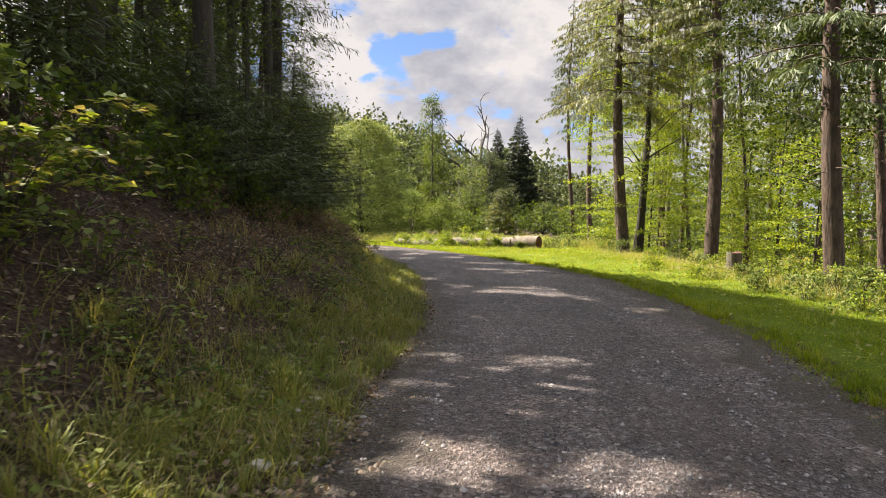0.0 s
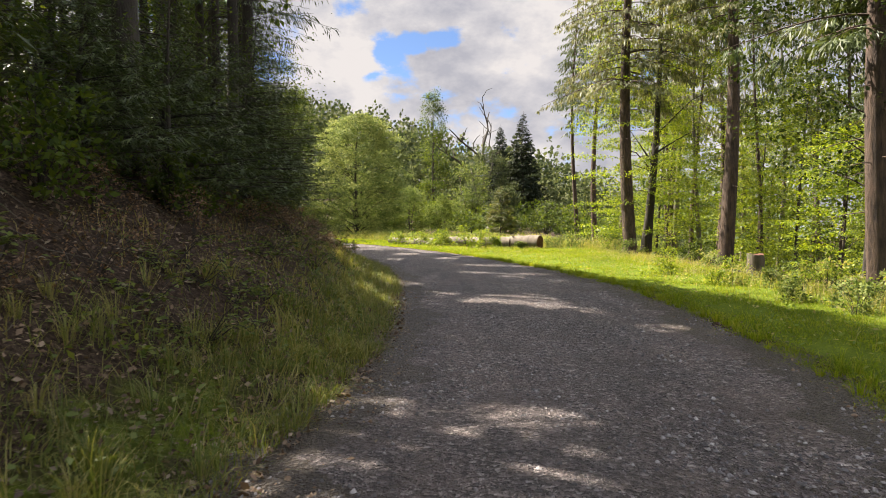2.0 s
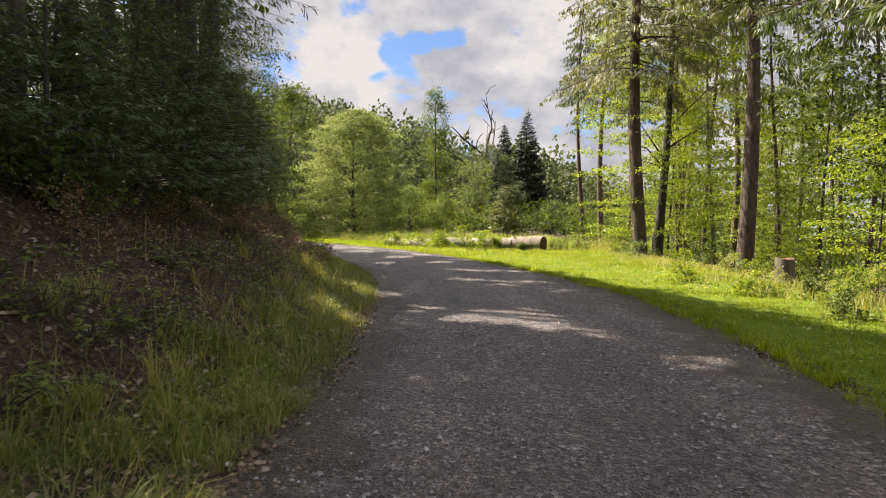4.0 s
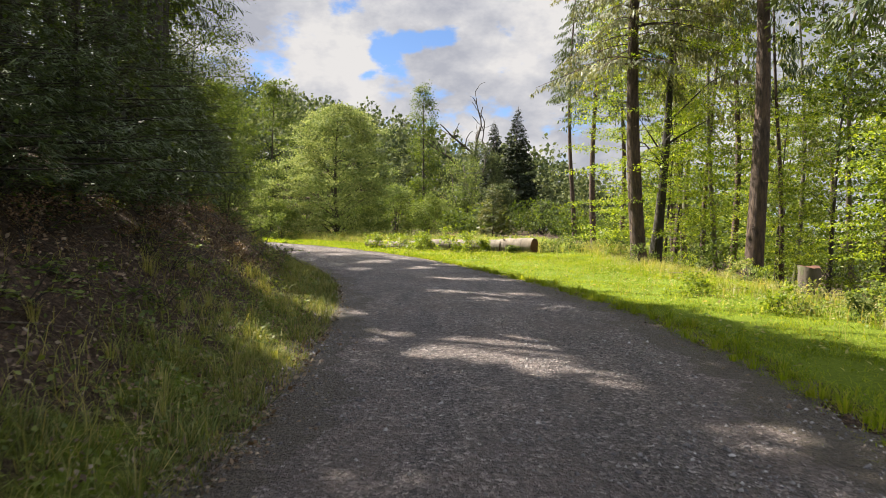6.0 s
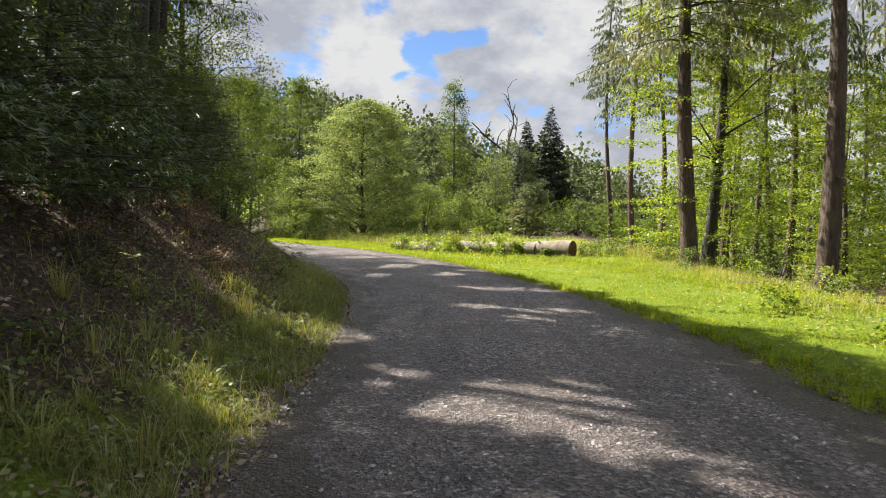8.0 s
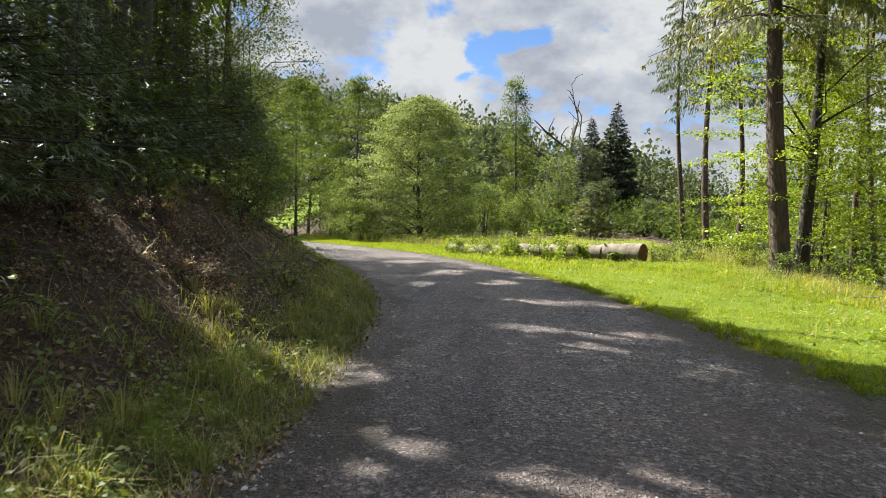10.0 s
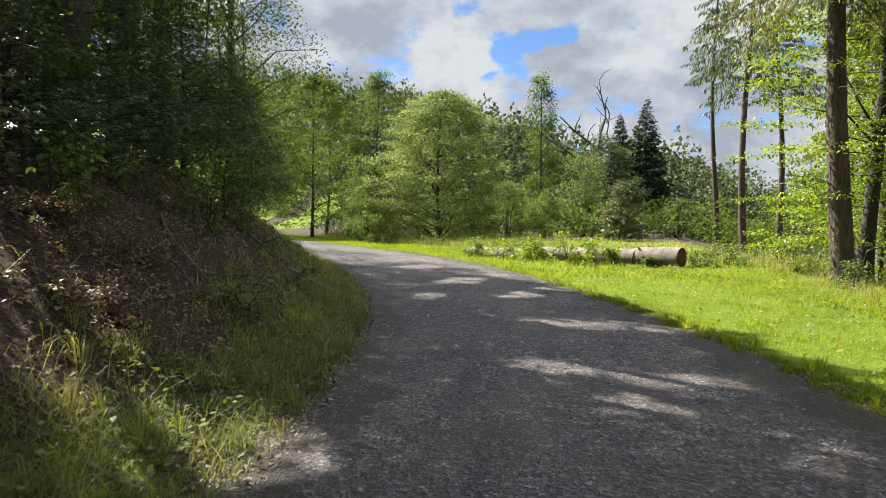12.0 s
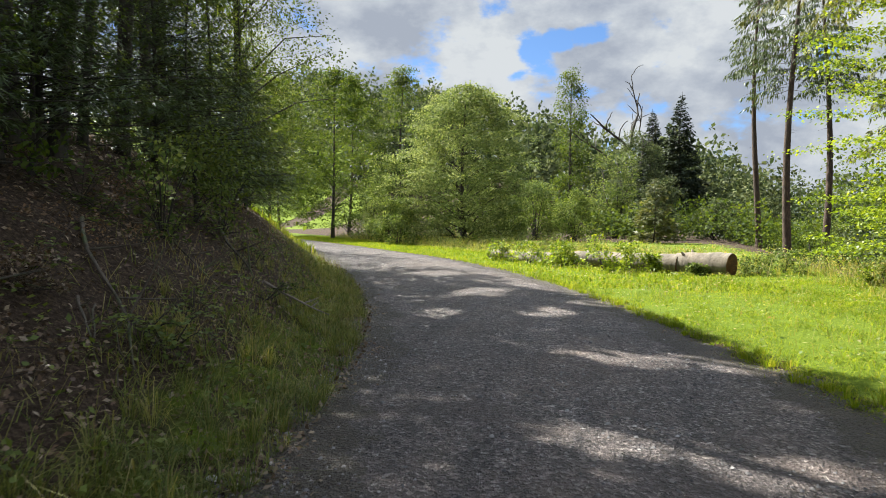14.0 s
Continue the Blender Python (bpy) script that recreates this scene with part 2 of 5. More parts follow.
    add.inputs[1].default_value = 1.6
    nt.links.new(d2, add.inputs[2])
    bump_node(nt, b, add.outputs[0], 1.0, 0.06)
    return m


GRAVEL = gravel_material()


def stone_material():
    m, nt, b, out = material("pebble")
    g = nt.nodes.new("ShaderNodeNewGeometry")
    col = ramp_node(nt, g.outputs["Random Per Island"], [(0, (0.04, 0.038, 0.04)), (0.65, (0.15, 0.14, 0.14)), (0.88, (0.26, 0.245, 0.235)), (1, (0.37, 0.355, 0.34))])
    nt.links.new(col, b.inputs["Base Color"])
    b.inputs["Roughness"].default_value = 0.7
    return m


PEBBLE = stone_material()


def ground_material():
    """Forest soil with leaf litter on the bank, short green sward on the verges."""
    m, nt, b, out = material("forest_ground")
    a = nt.nodes.new("ShaderNodeAttribute")
    a.attribute_name = "litter"
    n1 = noise_node(nt, 22, 8, 0.7)
    n2 = noise_node(nt, 1.6, 5, 0.6)
    soil = ramp_node(nt, n1, [(0.32, (0.018, 0.013, 0.01)), (0.5, (0.06, 0.042, 0.03)), (0.7, (0.16, 0.115, 0.08))])
    green = ramp_node(nt, n1, [(0.3, (0.06, 0.09, 0.008)), (0.55, (0.13, 0.18, 0.015)), (0.75, (0.22, 0.25, 0.035))])
    mixed = nt.nodes.new("ShaderNodeMath")
    mixed.operation = "ADD"
    sc = nt.nodes.new("ShaderNodeMath")
    sc.operation = "MULTIPLY_ADD"
    nt.links.new(n2, sc.inputs[0])
    sc.inputs[1].default_value, sc.inputs[2].default_value = 1.2, -0.6
    nt.links.new(a.outputs["Fac"], mixed.inputs[0])
    nt.links.new(sc.outputs[0], mixed.inputs[1])
    f = ramp_node(nt, mixed.outputs[0], [(0.35, (0, 0, 0)), (0.65, (1, 1, 1))])
    nt.links.new(mix_node(nt, f, green, soil), b.inputs["Base Color"])
    b.inputs["Roughness"].default_value = 0.95
    b.inputs["Specular IOR Level"].default_value = 0.1
    bump_node(nt, b, n1, 1.0, 0.05)
    return m


GROUND = ground_material()


def cut_material():
    """Sawn end of a log: rings and weathered reddish wood."""
    m, nt, b, out = material("cut_wood")
    t = nt.nodes.new("ShaderNodeTexCoord")
    w = nt.nodes.new("ShaderNodeTexWave")
    w.wave_type, w.rings_direction = "RINGS", "X"
    w.inputs["Scale"].default_value, w.inputs["Distortion"].default_value = 14, 2.5
    nt.links.new(t.outputs["Object"], w.inputs[0])
    col = ramp_node(nt, w.outputs["Fac"], [(0, (0.06, 0.024, 0.013)), (1, (0.17, 0.07, 0.033))])
    col = mix_node(nt, 1.0, col, ramp_node(nt, noise_node(nt, 4, 5), [(0.3, (0.55, 0.5, 0.5)), (0.7, (1.2, 1.15, 1.1))]), "MULTIPLY")
    nt.links.new(col, b.inputs["Base Color"])
    b.inputs["Roughness"].default_value = 0.85
    return m


CUT = cut_material()

# ================= mesh helpers =================
rng = np.random.default_rng(7)


def mesh_data(name, V, F, mat, smooth=False):
    """A mesh from an array of corners and one of faces (all with as many corners)."""
    V, F = np.asarray(V, dtype=np.float32), np.asarray(F, dtype=np.int32)
    me = bpy.data.meshes.new(name)
    n, k = F.shape
    me.vertices.add(len(V))
    me.vertices.foreach_set("co", V.ravel())
    me.loops.add(n * k)
    me.loops.foreach_set("vertex_index", F.ravel())
    me.polygons.add(n)
    me.polygons.foreach_set("loop_start", np.arange(0, n * k, k, dtype=np.int32))
    if smooth:
        me.polygons.foreach_set("use_smooth", np.ones(n, dtype=bool))
    me.materials.append(mat)
    me.update(calc_edges=True)
    me.validate()
    return me


def part(name, V, F, mat, parent=None, label="", smooth=False):
    ob = new(name, mesh_data(name, V, F, mat, smooth))
    if parent:
        ob.parent = parent
    return tagged(ob, label)


class Heap:
    """Collects pieces of geometry into one part."""

    def __init__(self):
        self.v, self.f, self.n = [], [], 0

    def add(self, V, F):
        self.v.append(np.asarray(V, dtype=np.float32))
        self.f.append(np.asarray(F, dtype=np.int32) + self.n)
        self.n += len(V)

    def part(self, name, mat, parent=None, label="", smooth=False):
        return part(name, np.concatenate(self.v), np.concatenate(self.f), mat, parent, label, smooth)


def unit(a):
    return a / np.maximum(np.linalg.norm(a, axis=-1, keepdims=True), 1e-9)


def leaves(P, A, N, length, width):
    """Diamond leaves at P, along A, facing about N."""
    P, A = np.asarray(P), unit(np.asarray(A))
    B = unit(np.cross(A, N))
    U = np.cross(B, A)
    n = len(P)
    length = np.broadcast_to(np.asarray(length, dtype=float), (n,))[:, None]
    width = np.broadcast_to(np.asarray(width, dtype=float), (n,))[:, None]
    V = np.stack([P, P + A * length * 0.45 + B * width * 0.5 + U * width * 0.15, P + A * length, P + A * length * 0.45 - B * width * 0.5 + U * width * 0.15], 1).reshape(-1, 3)
    return V, np.arange(4 * n).reshape(n, 4)


def tube(points, radii, sides=7, rough=0.0):
    """A tapered limb through the points, closed at the tip."""
    pts = np.asarray(points, dtype=float)
    d = unit(np.gradient(pts, axis=0))
    ref = np.array([0.3, 0.9, 0.1]) if abs(d[0, 2]) > 0.7 else np.array([0, 0, 1.0])
    a = unit(np.cross(d, ref))
    b = np.cross(d, a)
    ang = np.linspace(0, 2 * np.pi, sides, endpoint=False)
    r = np.asarray(radii, dtype=float)[:, None] * np.ones((1, sides))
    if rough:
        r = r * (1 + rough * rng.uniform(-1, 1, r.shape))
    V = pts[:, None] + r[..., None] * (np.cos(ang)[None, :, None] * a[:, None] + np.sin(ang)[None, :, None] * b[:, None])
    i, j = np.meshgrid(np.arange(len(pts) - 1), np.arange(sides), indexing="ij")
    k = (j + 1) % sides
    F = np.stack([i * sides + j, i * sides + k, (i + 1) * sides + k, (i + 1) * sides + j], -1).reshape(-1, 4)
    return V.reshape(-1, 3), F


def ball(n):
    return unit(rng.normal(size=(n, 3)))


# ================= the lie of the land =================
EDGE_Y = [-20, -5, 2, 6.4, 8.3, 11, 14, 17, 20, 22, 24, 26, 28, 32, 37.5, 45, 51, 60, 75, 100]
EDGE_L = [-2.2, -1.3, -1.0, -0.85, -0.6, -0.4, -0.5, -0.7, -1.0, -1.35, -1.75, -2.3, -2.95, -4.5, -7.0, -10.8, -14.2, -20.3, -32, -56]
EDGE_RY = [-20, -5, 2, 5.3, 7, 10, 14, 18, 20, 22.8, 25, 28, 31, 35, 40, 45, 48, 60, 75, 100]
EDGE_R = [1.8, 2.8, 3.3, 3.6, 4.0, 4.4, 4.65, 4.6, 4.25, 3.85, 3.3, 2.5, 1.6, 0.3, -2.0, -4.7, -6.8, -15.7, -28, -52]
BANK_D = [0, 0.4, 1.0, 1.5, 2.2, 3, 4, 6, 9, 14, 40, 200]
BANK_Z = [0, 0.10, 0.42, 0.78, 1.25, 1.8, 2.4, 3.4, 4.5, 6.0, 11, 20]
DROP_D = [0, 1.0, 2.5, 3.9, 7.5, 16, 50, 200]
DROP_Z = [0, -0.12, -0.4, -0.9, -2.2, -4.5, -8, -8]


def left_edge(y):
    return np.interp(y, EDGE_Y, EDGE_L)


def right_edge(y):
    return np.interp(y, EDGE_RY, EDGE_R)


def smooth(a, b, v):
    t = np.clip((v - a) / (b - a), 0, 1)
    return t * t * (3 - 2 * t)


def wavy(x, y):
    return (np.sin(x * 1.9 + 0.7 * np.sin(y * 1.3)) * np.sin(y * 1.6 + 1.1 * np.sin(x * 0.8)) + 0.5 * np.sin(x * 4.3 + y * 2.9) * np.sin(y * 3.7 - x * 1.7)) / 1.5


def height(x, y):
    """The ground's height."""
    x, y = np.asarray(x, dtype=float), np.asarray(y, dtype=float)
    z = 0.0225 * np.clip(y, -40, 140)
    left = np.interp(left_edge(y) - x, BANK_D, BANK_Z) * (1 - 0.93 * smooth(44, 62, y))
    right = np.interp(x - 8.5 - 0.1 * np.maximum(y - 40, 0), DROP_D, DROP_Z)
    off = np.maximum(left_edge(y) - x, x - right_edge(y))
    z = z + left + right + 0.05 * wavy(x, y) * smooth(0.3, 1.5, off) + 0.16 * wavy(x * 0.55 + 3, y * 0.55) * smooth(1.5, 4, left_edge(y) - x)
    hill = np.interp(x, [-400, -100, -49, -14, 4, 30, 120], [41, 36, 27, 18.5, 10, 1, 0])
    return z + hill * smooth(125, 225, y) - 0.06 * smooth(0.05, 0.4, -off)


# gaps between the crowns through which the sun reaches the ground: x, y, half width, half length
SUN_GAPS = [(0.1, 4.4, 0.45, 0.5), (1.2, 3.9, 0.45, 0.35), (0.4, 7.0, 0.28, 0.25), (1.2, 7.4, 0.35, 0.35), (1.15, 6.4, 0.32, 0.35), (1.7, 15.3, 0.75, 0.9), (2.35, 14.3, 0.5, 0.6),
            (3.6, 11.9, 0.42, 0.38), (3.1, 13.4, 0.28, 0.28), (0.3, 16.3, 0.35, 0.45), (2.1, 20.0, 0.4, 0.55), (3.2, 19.2, 0.45, 0.4), (1.4, 21.7, 0.45, 0.55), (2.5, 21.4, 0.5, 0.5),
            (4.0, 17.3, 0.4, 0.4), (1.4, 25.0, 0.4, 0.6), (2.2, 25.1, 0.35, 0.5), (3.0, 24.9, 0.4, 0.5), (-0.9, 18.5, 0.5, 0.8), (0.5, 29, 0.5, 0.8), (-1.3, 32, 0.6, 1.0), (1.2, 31.0, 0.5, 0.6),
            (-1.6, 4.2, 0.22, 0.24), (-0.95, 3.5, 0.24, 0.24), (-1.45, 17.65, 0.42, 0.42), (-0.7, 14.7, 0.3, 0.7), (-2.1, 18.5, 0.5, 0.5), (-2.6, 16.0, 0.6, 0.5), (-3.6, 5.4, 0.6, 0.5), (-1.5, 28.5, 0.4, 0.6), (-0.3, 34.5, 0.7, 0.6), (-3.5, 37.0, 0.7, 0.9)]
SHADE_Y = [-30, 0, 8, 12, 17, 20, 24, 28, 33, 38, 44, 52]
SHADE_X = [9.5, 8.6, 7.2, 6.5, 6.0, 4.8, 3.8, 2.4, 0.4, -2.6, -6.5, -14]


def in_crown(P):
    """Which of the points stay in the crowns of the wood on the bank: it ends along a line, and has gaps."""
    h = (P[:, 2] - 0.0225 * P[:, 1]) / SUN.z
    gx, gy = P[:, 0] - SUN.x * h, P[:, 1] - SUN.y * h
    w = 0.4 * wavy(gx * 1.1, gy * 1.1) + 0.35 * wavy(gx * 3.1 + 2, gy * 2.7) + 0.15 * wavy(gx * 8, gy * 7)
    stray = rng.uniform(0, 1, len(P)) < 0.03
    keep = gx + w < np.interp(gy, SHADE_Y, SHADE_X)
    for x, y, a, b in SUN_GAPS:
        keep &= (((gx - x + 0.5 * w) / (1.36 * a)) ** 2 + ((gy - y - 0.4 * w) / (1.12 * b)) ** 2 > 1) | stray
    return keep


def make_ground():
    ys = np.concatenate([np.arange(-30, -4, 2), np.arange(-4, 40, 0.3), np.arange(40, 70, 0.7), np.arange(70, 150, 3), np.arange(150, 300, 8), [320, 380, 500, 800, 1500, 3000]])
    u = np.concatenate([[-3000, -1200, -500, -250, -150], np.arange(-100, -20, 6), np.arange(-20, -5, 1.0), np.arange(-5, 0, 0.2)])
    v = np.concatenate([np.arange(0.2, 5, 0.25), np.arange(5, 16, 0.7), np.arange(16, 60, 4), [70, 90, 130, 200, 400, 1000, 3000]])
    mid = np.linspace(0, 1, 17)
    rows = []
    for y in ys:
        l, r = float(left_edge(y)), float(right_edge(y))
        rows.append(np.concatenate([l + u, l + (r - l) * mid, r + v]))
    X = np.array(rows)
    Y = ys[:, None] * np.ones_like(X)
    Z = height(X, Y)
    n, k = X.shape
    i, j = np.meshgrid(np.arange(n - 1), np.arange(k - 1), indexing="ij")
    F = np.stack([i * k + j, i * k + j + 1, (i + 1) * k + j + 1, (i + 1) * k + j], -1).reshape(-1, 4)
    ob = part("ground", np.stack([X, Y, Z], -1).reshape(-1, 3), F, GROUND, smooth=True)
    d = left_edge(Y) - X
    e = X - right_edge(Y)
    # bank soil; under the left verge its dark colour doubles as shade between blades
    lit = np.where(d > 0, (0.5 + 0.5 * smooth(0.7, 1.6, d)) * (1 - smooth(40, 50, Y)), np.maximum(np.maximum(smooth(9.0, 12.0, X) * smooth(4, 7, e), smooth(68, 74, Y) * smooth(6, 10, e)) * 0.85, 0.8 * (1 - smooth(0.0, 0.8, e))))
    at = ob.data.attributes.new("litter", "FLOAT", "POINT")
    at.data.foreach_set("value", lit.ravel().astype(np.float32))
    return tagged(ob, "forest ground with leaf litter and grassy verges", "ground", kind="structure")


def make_road():
    ys = np.concatenate([np.arange(-20, 45, 0.2), np.arange(45, 95, 0.8)])
    s = np.linspace(0, 1, 41)
    l = left_edge(ys) + 0.14 * np.sin(ys * 1.6) + 0.1 * np.sin(ys * 4.3 + 1) + rng.uniform(-0.12, 0.12, len(ys)) - 0.2
    r = right_edge(ys) + 0.14 * np.sin(ys * 1.3 + 2) + 0.1 * np.sin(ys * 3.9) + rng.uniform(-0.12, 0.12, len(ys)) + 0.2
    X = l[:, None] + (r - l)[:, None] * s
    Y = ys[:, None] * np.ones_like(X)
    crown = 0.05 * np.sin(np.pi * s)
    ruts = -0.018 * (np.exp(-((s - 0.28) / 0.07) ** 2) + np.exp(-((s - 0.72) / 0.07) ** 2))
    Z = 0.0225 * Y + crown + ruts + 0.008 * wavy(X * 1.3, Y * 1.1) + 0.006
    Z[:, 0] -= 0.08
    Z[:, -1] -= 0.08
    n, k = X.shape
    i, j = np.meshgrid(np.arange(n - 1), np.arange(k - 1), indexing="ij")
    F = np.stack([i * k + j, i * k + j + 1, (i + 1) * k + j + 1, (i + 1) * k + j], -1).reshape(-1, 4)
    ob = part("road", np.stack([X, Y, Z], -1).reshape(-1, 3), F, GRAVEL, smooth=True)
    wide = (r - l)[:, None]
    near = np.minimum(s[None] * wide, (1 - s[None]) * wide)
    at = ob.data.attributes.new("edge", "FLOAT", "POINT")
    at.data.foreach_set("value", (1 - smooth(0.1, 1.25, near)).ravel().astype(np.float32))
    return tagged(ob, "curving grey gravel forest track with dark fines", "road", kind="structure")


make_ground()
make_road()


def road_z(x, y):
    s = np.clip((x - left_edge(y)) / (right_edge(y) - left_edge(y)), 0, 1)
    return 0.0225 * y + 0.05 * np.sin(np.pi * s) + 0.006


# ================= plants =================


def broadleaf(name, label, x, y, tall, trunk_r, crown, mat, bark, sprays=120, per=40, size=0.07, flat=0.35, lean=(0, 0), z=None, keep=None, category="tree", limbs=None, spray_r=0.55, shape=1.0, group="", split=False):
    """A broadleaf tree: trunk, limbs and a crown of flat leafy sprays. crown: lowest height, radius, centre dx, dy."""
    z = float(height(x, y)) - 0.1 if z is None else z
    low, radius, cx, cy = crown
    t = new(name)
    t.location = (x, y, z)
    tagged(t, label, category, group)
    hs = np.linspace(0, 1, 9)
    bend = 0.03 * tall * rng.uniform(-1, 1, 2)
    line = np.stack([lean[0] * tall * hs + bend[0] * np.sin(hs * 3.1), lean[1] * tall * hs + bend[1] * np.sin(hs * 3.1), tall * 0.94 * hs], 1)
    rr = trunk_r * np.clip(1.0 - 0.85 * hs, 0.06, 1)
    rr[0] *= 1.35
    wood = Heap()
    wood.add(*tube(line, rr, 9, 0.05))
    # ends of the limbs: within a rounded crown
    n = sprays
    h = rng.uniform(0, 1, n) ** 0.9
    a = rng.uniform(0, 2 * np.pi, n)
    prof = np.sqrt(np.clip(1 - (2 * np.clip(h, 0.02, 0.99) - 0.85 * shape) ** 2 / (1.2 ** 2), 0.03, 1))
    rad = radius * prof * np.sqrt(rng.uniform(0.12, 1, n)) * rng.uniform(0.75, 1.15, n)
    ez = low + (tall - low) * h
    ax = np.interp(ez, line[:, 2], line[:, 0])
    ay = np.interp(ez, line[:, 2], line[:, 1])
    E = np.stack([ax + cx * (0.4 + h) + rad * np.cos(a), ay + cy * (0.4 + h) + rad * np.sin(a), ez], 1)
    for i in range(min(n, limbs or 26)):
        e = E[i]
        if keep is not None and not keep((e + np.array([x, y, z]))[None])[0]:
            continue
        store = Heap() if split else wood
        hz = max(e[2] - 0.45 * rad[i] - 0.2, 0.3 * low)
        s = np.array([np.interp(hz, line[:, 2], line[:, 0]), np.interp(hz, line[:, 2], line[:, 1]), hz])
        m = (s + e) / 2 + np.array([0, 0, 0.12 * rad[i]]) + rng.normal(0, 0.05 * radius, 3)
        r0 = np.interp(hz, line[:, 2], rr) * 0.3
        store.add(*tube([s, (s + m) / 2 + (0, 0, 0.03), m, (m + e) / 2, e], [r0, r0 * 0.8, r0 * 0.55, r0 * 0.35, 0.006], 5))
        if split:
            store.part("limb", bark, t, smooth=True)
    wood.part("trunk", bark, t, smooth=True)
    # leaves
    k = per
    c = np.repeat(E, k, 0)
    off = rng.normal(0, 1, (n * k, 3)) * (spray_r * 0.55, spray_r * 0.55, spray_r * flat * 0.4)
    off[:, 2] -= 0.12 * np.linalg.norm(off[:, :2], axis=1)
    P = c + off
    A = unit(off) * (1, 1, 0.4) + rng.normal(0, 0.5, off.shape) + (0, 0, -0.3)
    N = rng.normal(0, 0.45, off.shape) + (0, 0, 1)
    sz = size * rng.uniform(0.65, 1.3, n * k)
    if keep is not None:
        ok = keep(P + (x, y, z))
        P, A, N, sz = P[ok], A[ok], N[ok], sz[ok]
    if len(P):
        part("crown", *leaves(P, A, N, sz, sz * 0.68), mat, t)
    return t


def conifer(name, label, x, y, tall, trunk_r, low, reach, mat, bark, whorls=30, per=6, droop=0.35, hang=0.4, cards=26, card=(0.28, 0.045), z=None, keep=None, bare=True, group="", gaps=0.0, lean=(0, 0), side=None, fine_to=1e9, plain=False):
    """A spruce: straight trunk, whorls of drooping branches with hanging needle sprays. low: height of the lowest green branch."""
    z = float(height(x, y)) - 0.12 if z is None else z
    t = new(name)
    t.location = (x, y, z)
    tagged(t, label, "tree", group)
    hs = np.concatenate([[0, 0.012, 0.03], np.linspace(0.09, 1, 11)])
    line = np.stack([lean[0] * tall * hs + 0.015 * tall * np.sin(hs * 5 + x), lean[1] * tall * hs + 0.01 * tall * np.sin(hs * 4 + y), tall * hs], 1)
    rr = trunk_r * np.clip(1 - 0.9 * hs, 0.03, 1)
    rr[0] *= 1.4
    rr[1] *= 1.12
    wood = Heap()
    branches = wood
    wood.add(*tube(line, rr, 11, 0.04))
    P, A, S = [], [], []
    for w in range(whorls):
        f = (w + rng.uniform(-0.3, 0.3)) / whorls
        h = low + (tall * 0.985 - low) * np.clip(f, 0, 1)
        base = np.array([np.interp(h, line[:, 2], line[:, 0]), np.interp(h, line[:, 2], line[:, 1]), h])
        L0 = reach * (1 - np.clip(f, 0, 1)) ** 0.75 + 0.12
        for b in range(per):
            if rng.uniform() < gaps:
                continue
            rise = rng.uniform(-0.55, 0.55) * (tall - low) / whorls
            base = np.array([np.interp(h + rise, line[:, 2], line[:, 0]), np.interp(h + rise, line[:, 2], line[:, 1]), min(h + rise, tall * 0.99)])
            a = rng.uniform(0, 2 * np.pi)
            if side is not None and rng.uniform() < 0.6:
                a = side + rng.normal(0, 0.6)
            L = L0 * rng.uniform(0.65, 1.15)
            out = np.array([np.cos(a), np.sin(a), 0])
            s = np.linspace(0, 1, 6)[:, None]
            up = 0.18 * (1 - droop)
            path = base + out * L * s + np.array([0, 0, 1]) * L * (up * s - droop * s ** 2 + 0.12 * s ** 4)
            if keep is not None and not keep(path[[3, 5]] + np.array([x, y, z])).all():
                path = base + (path - base) * 0.4
            r0 = max(0.006, 0.009 * L)
            branches.add(*(tube(path[[0, 3, 5]], r0 * np.array([0.7, 0.4, 0.15]), 3) if plain else tube(path, r0 * np.linspace(1, 0.2, 6), 4)))
            coarse = h > fine_to
            n = int((0.3 if coarse else 1.0) * cards * L / max(reach, 0.1)) + 3
            q = rng.uniform(0.12, 1, n) ** 0.75
            pts = base + out * L * q[:, None] + np.array([0, 0, 1]) * (L * (up * q - droop * q ** 2 + 0.12 * q ** 4))[:, None]
            across = np.array([-out[1], out[0], 0])
            sgn = rng.choice([-1, 1], n)[:, None]
            wide = (1 - 0.5 * q)[:, None] * L * 0.22 * rng.uniform(0, 1, (n, 1))
            pts = pts + across * sgn * wide + np.array([0, 0, -1]) * wide * 0.35
            dirv = across * sgn * 0.8 + out * rng.uniform(0.3, 1, (n, 1)) + np.array([0, 0, -1]) * hang * rng.uniform(0.4, 2.2, (n, 1)) + rng.normal(0, 0.25, (n, 3))
            P.append(pts)
            A.append(dirv)
            S.append(np.full(n, (1.6 if coarse else 1.0) * min(1.0, 0.35 + L / max(reach, 0.1))))
    if bare:
        for i in range(22):
            h = rng.uniform(0.18 * low, low)
            base = np.array([np.interp(h, line[:, 2], line[:, 0]), np.interp(h, line[:, 2], line[:, 1]), h])
            a, L = rng.uniform(0, 6.28), rng.uniform(0.3, 1.6)
            out = np.array([np.cos(a), np.sin(a), -0.15])
            branches.add(*tube([base, base + out * L * 0.5 + (0, 0, 0.05), base + out * L], [0.016, 0.011, 0.004], 4))
    wood.part("trunk", bark, t, smooth=True)
    P, A, S = np.concatenate(P), np.concatenate(A), np.concatenate(S)
    if keep is not None:
        ok = keep(P + (x, y, z))
        P, A, S = P[ok], A[ok], S[ok]
    sc = rng.uniform(0.6, 1.4, len(P)) * S
    N = rng.normal(0, 0.6, P.shape) + (0, 0, 1)
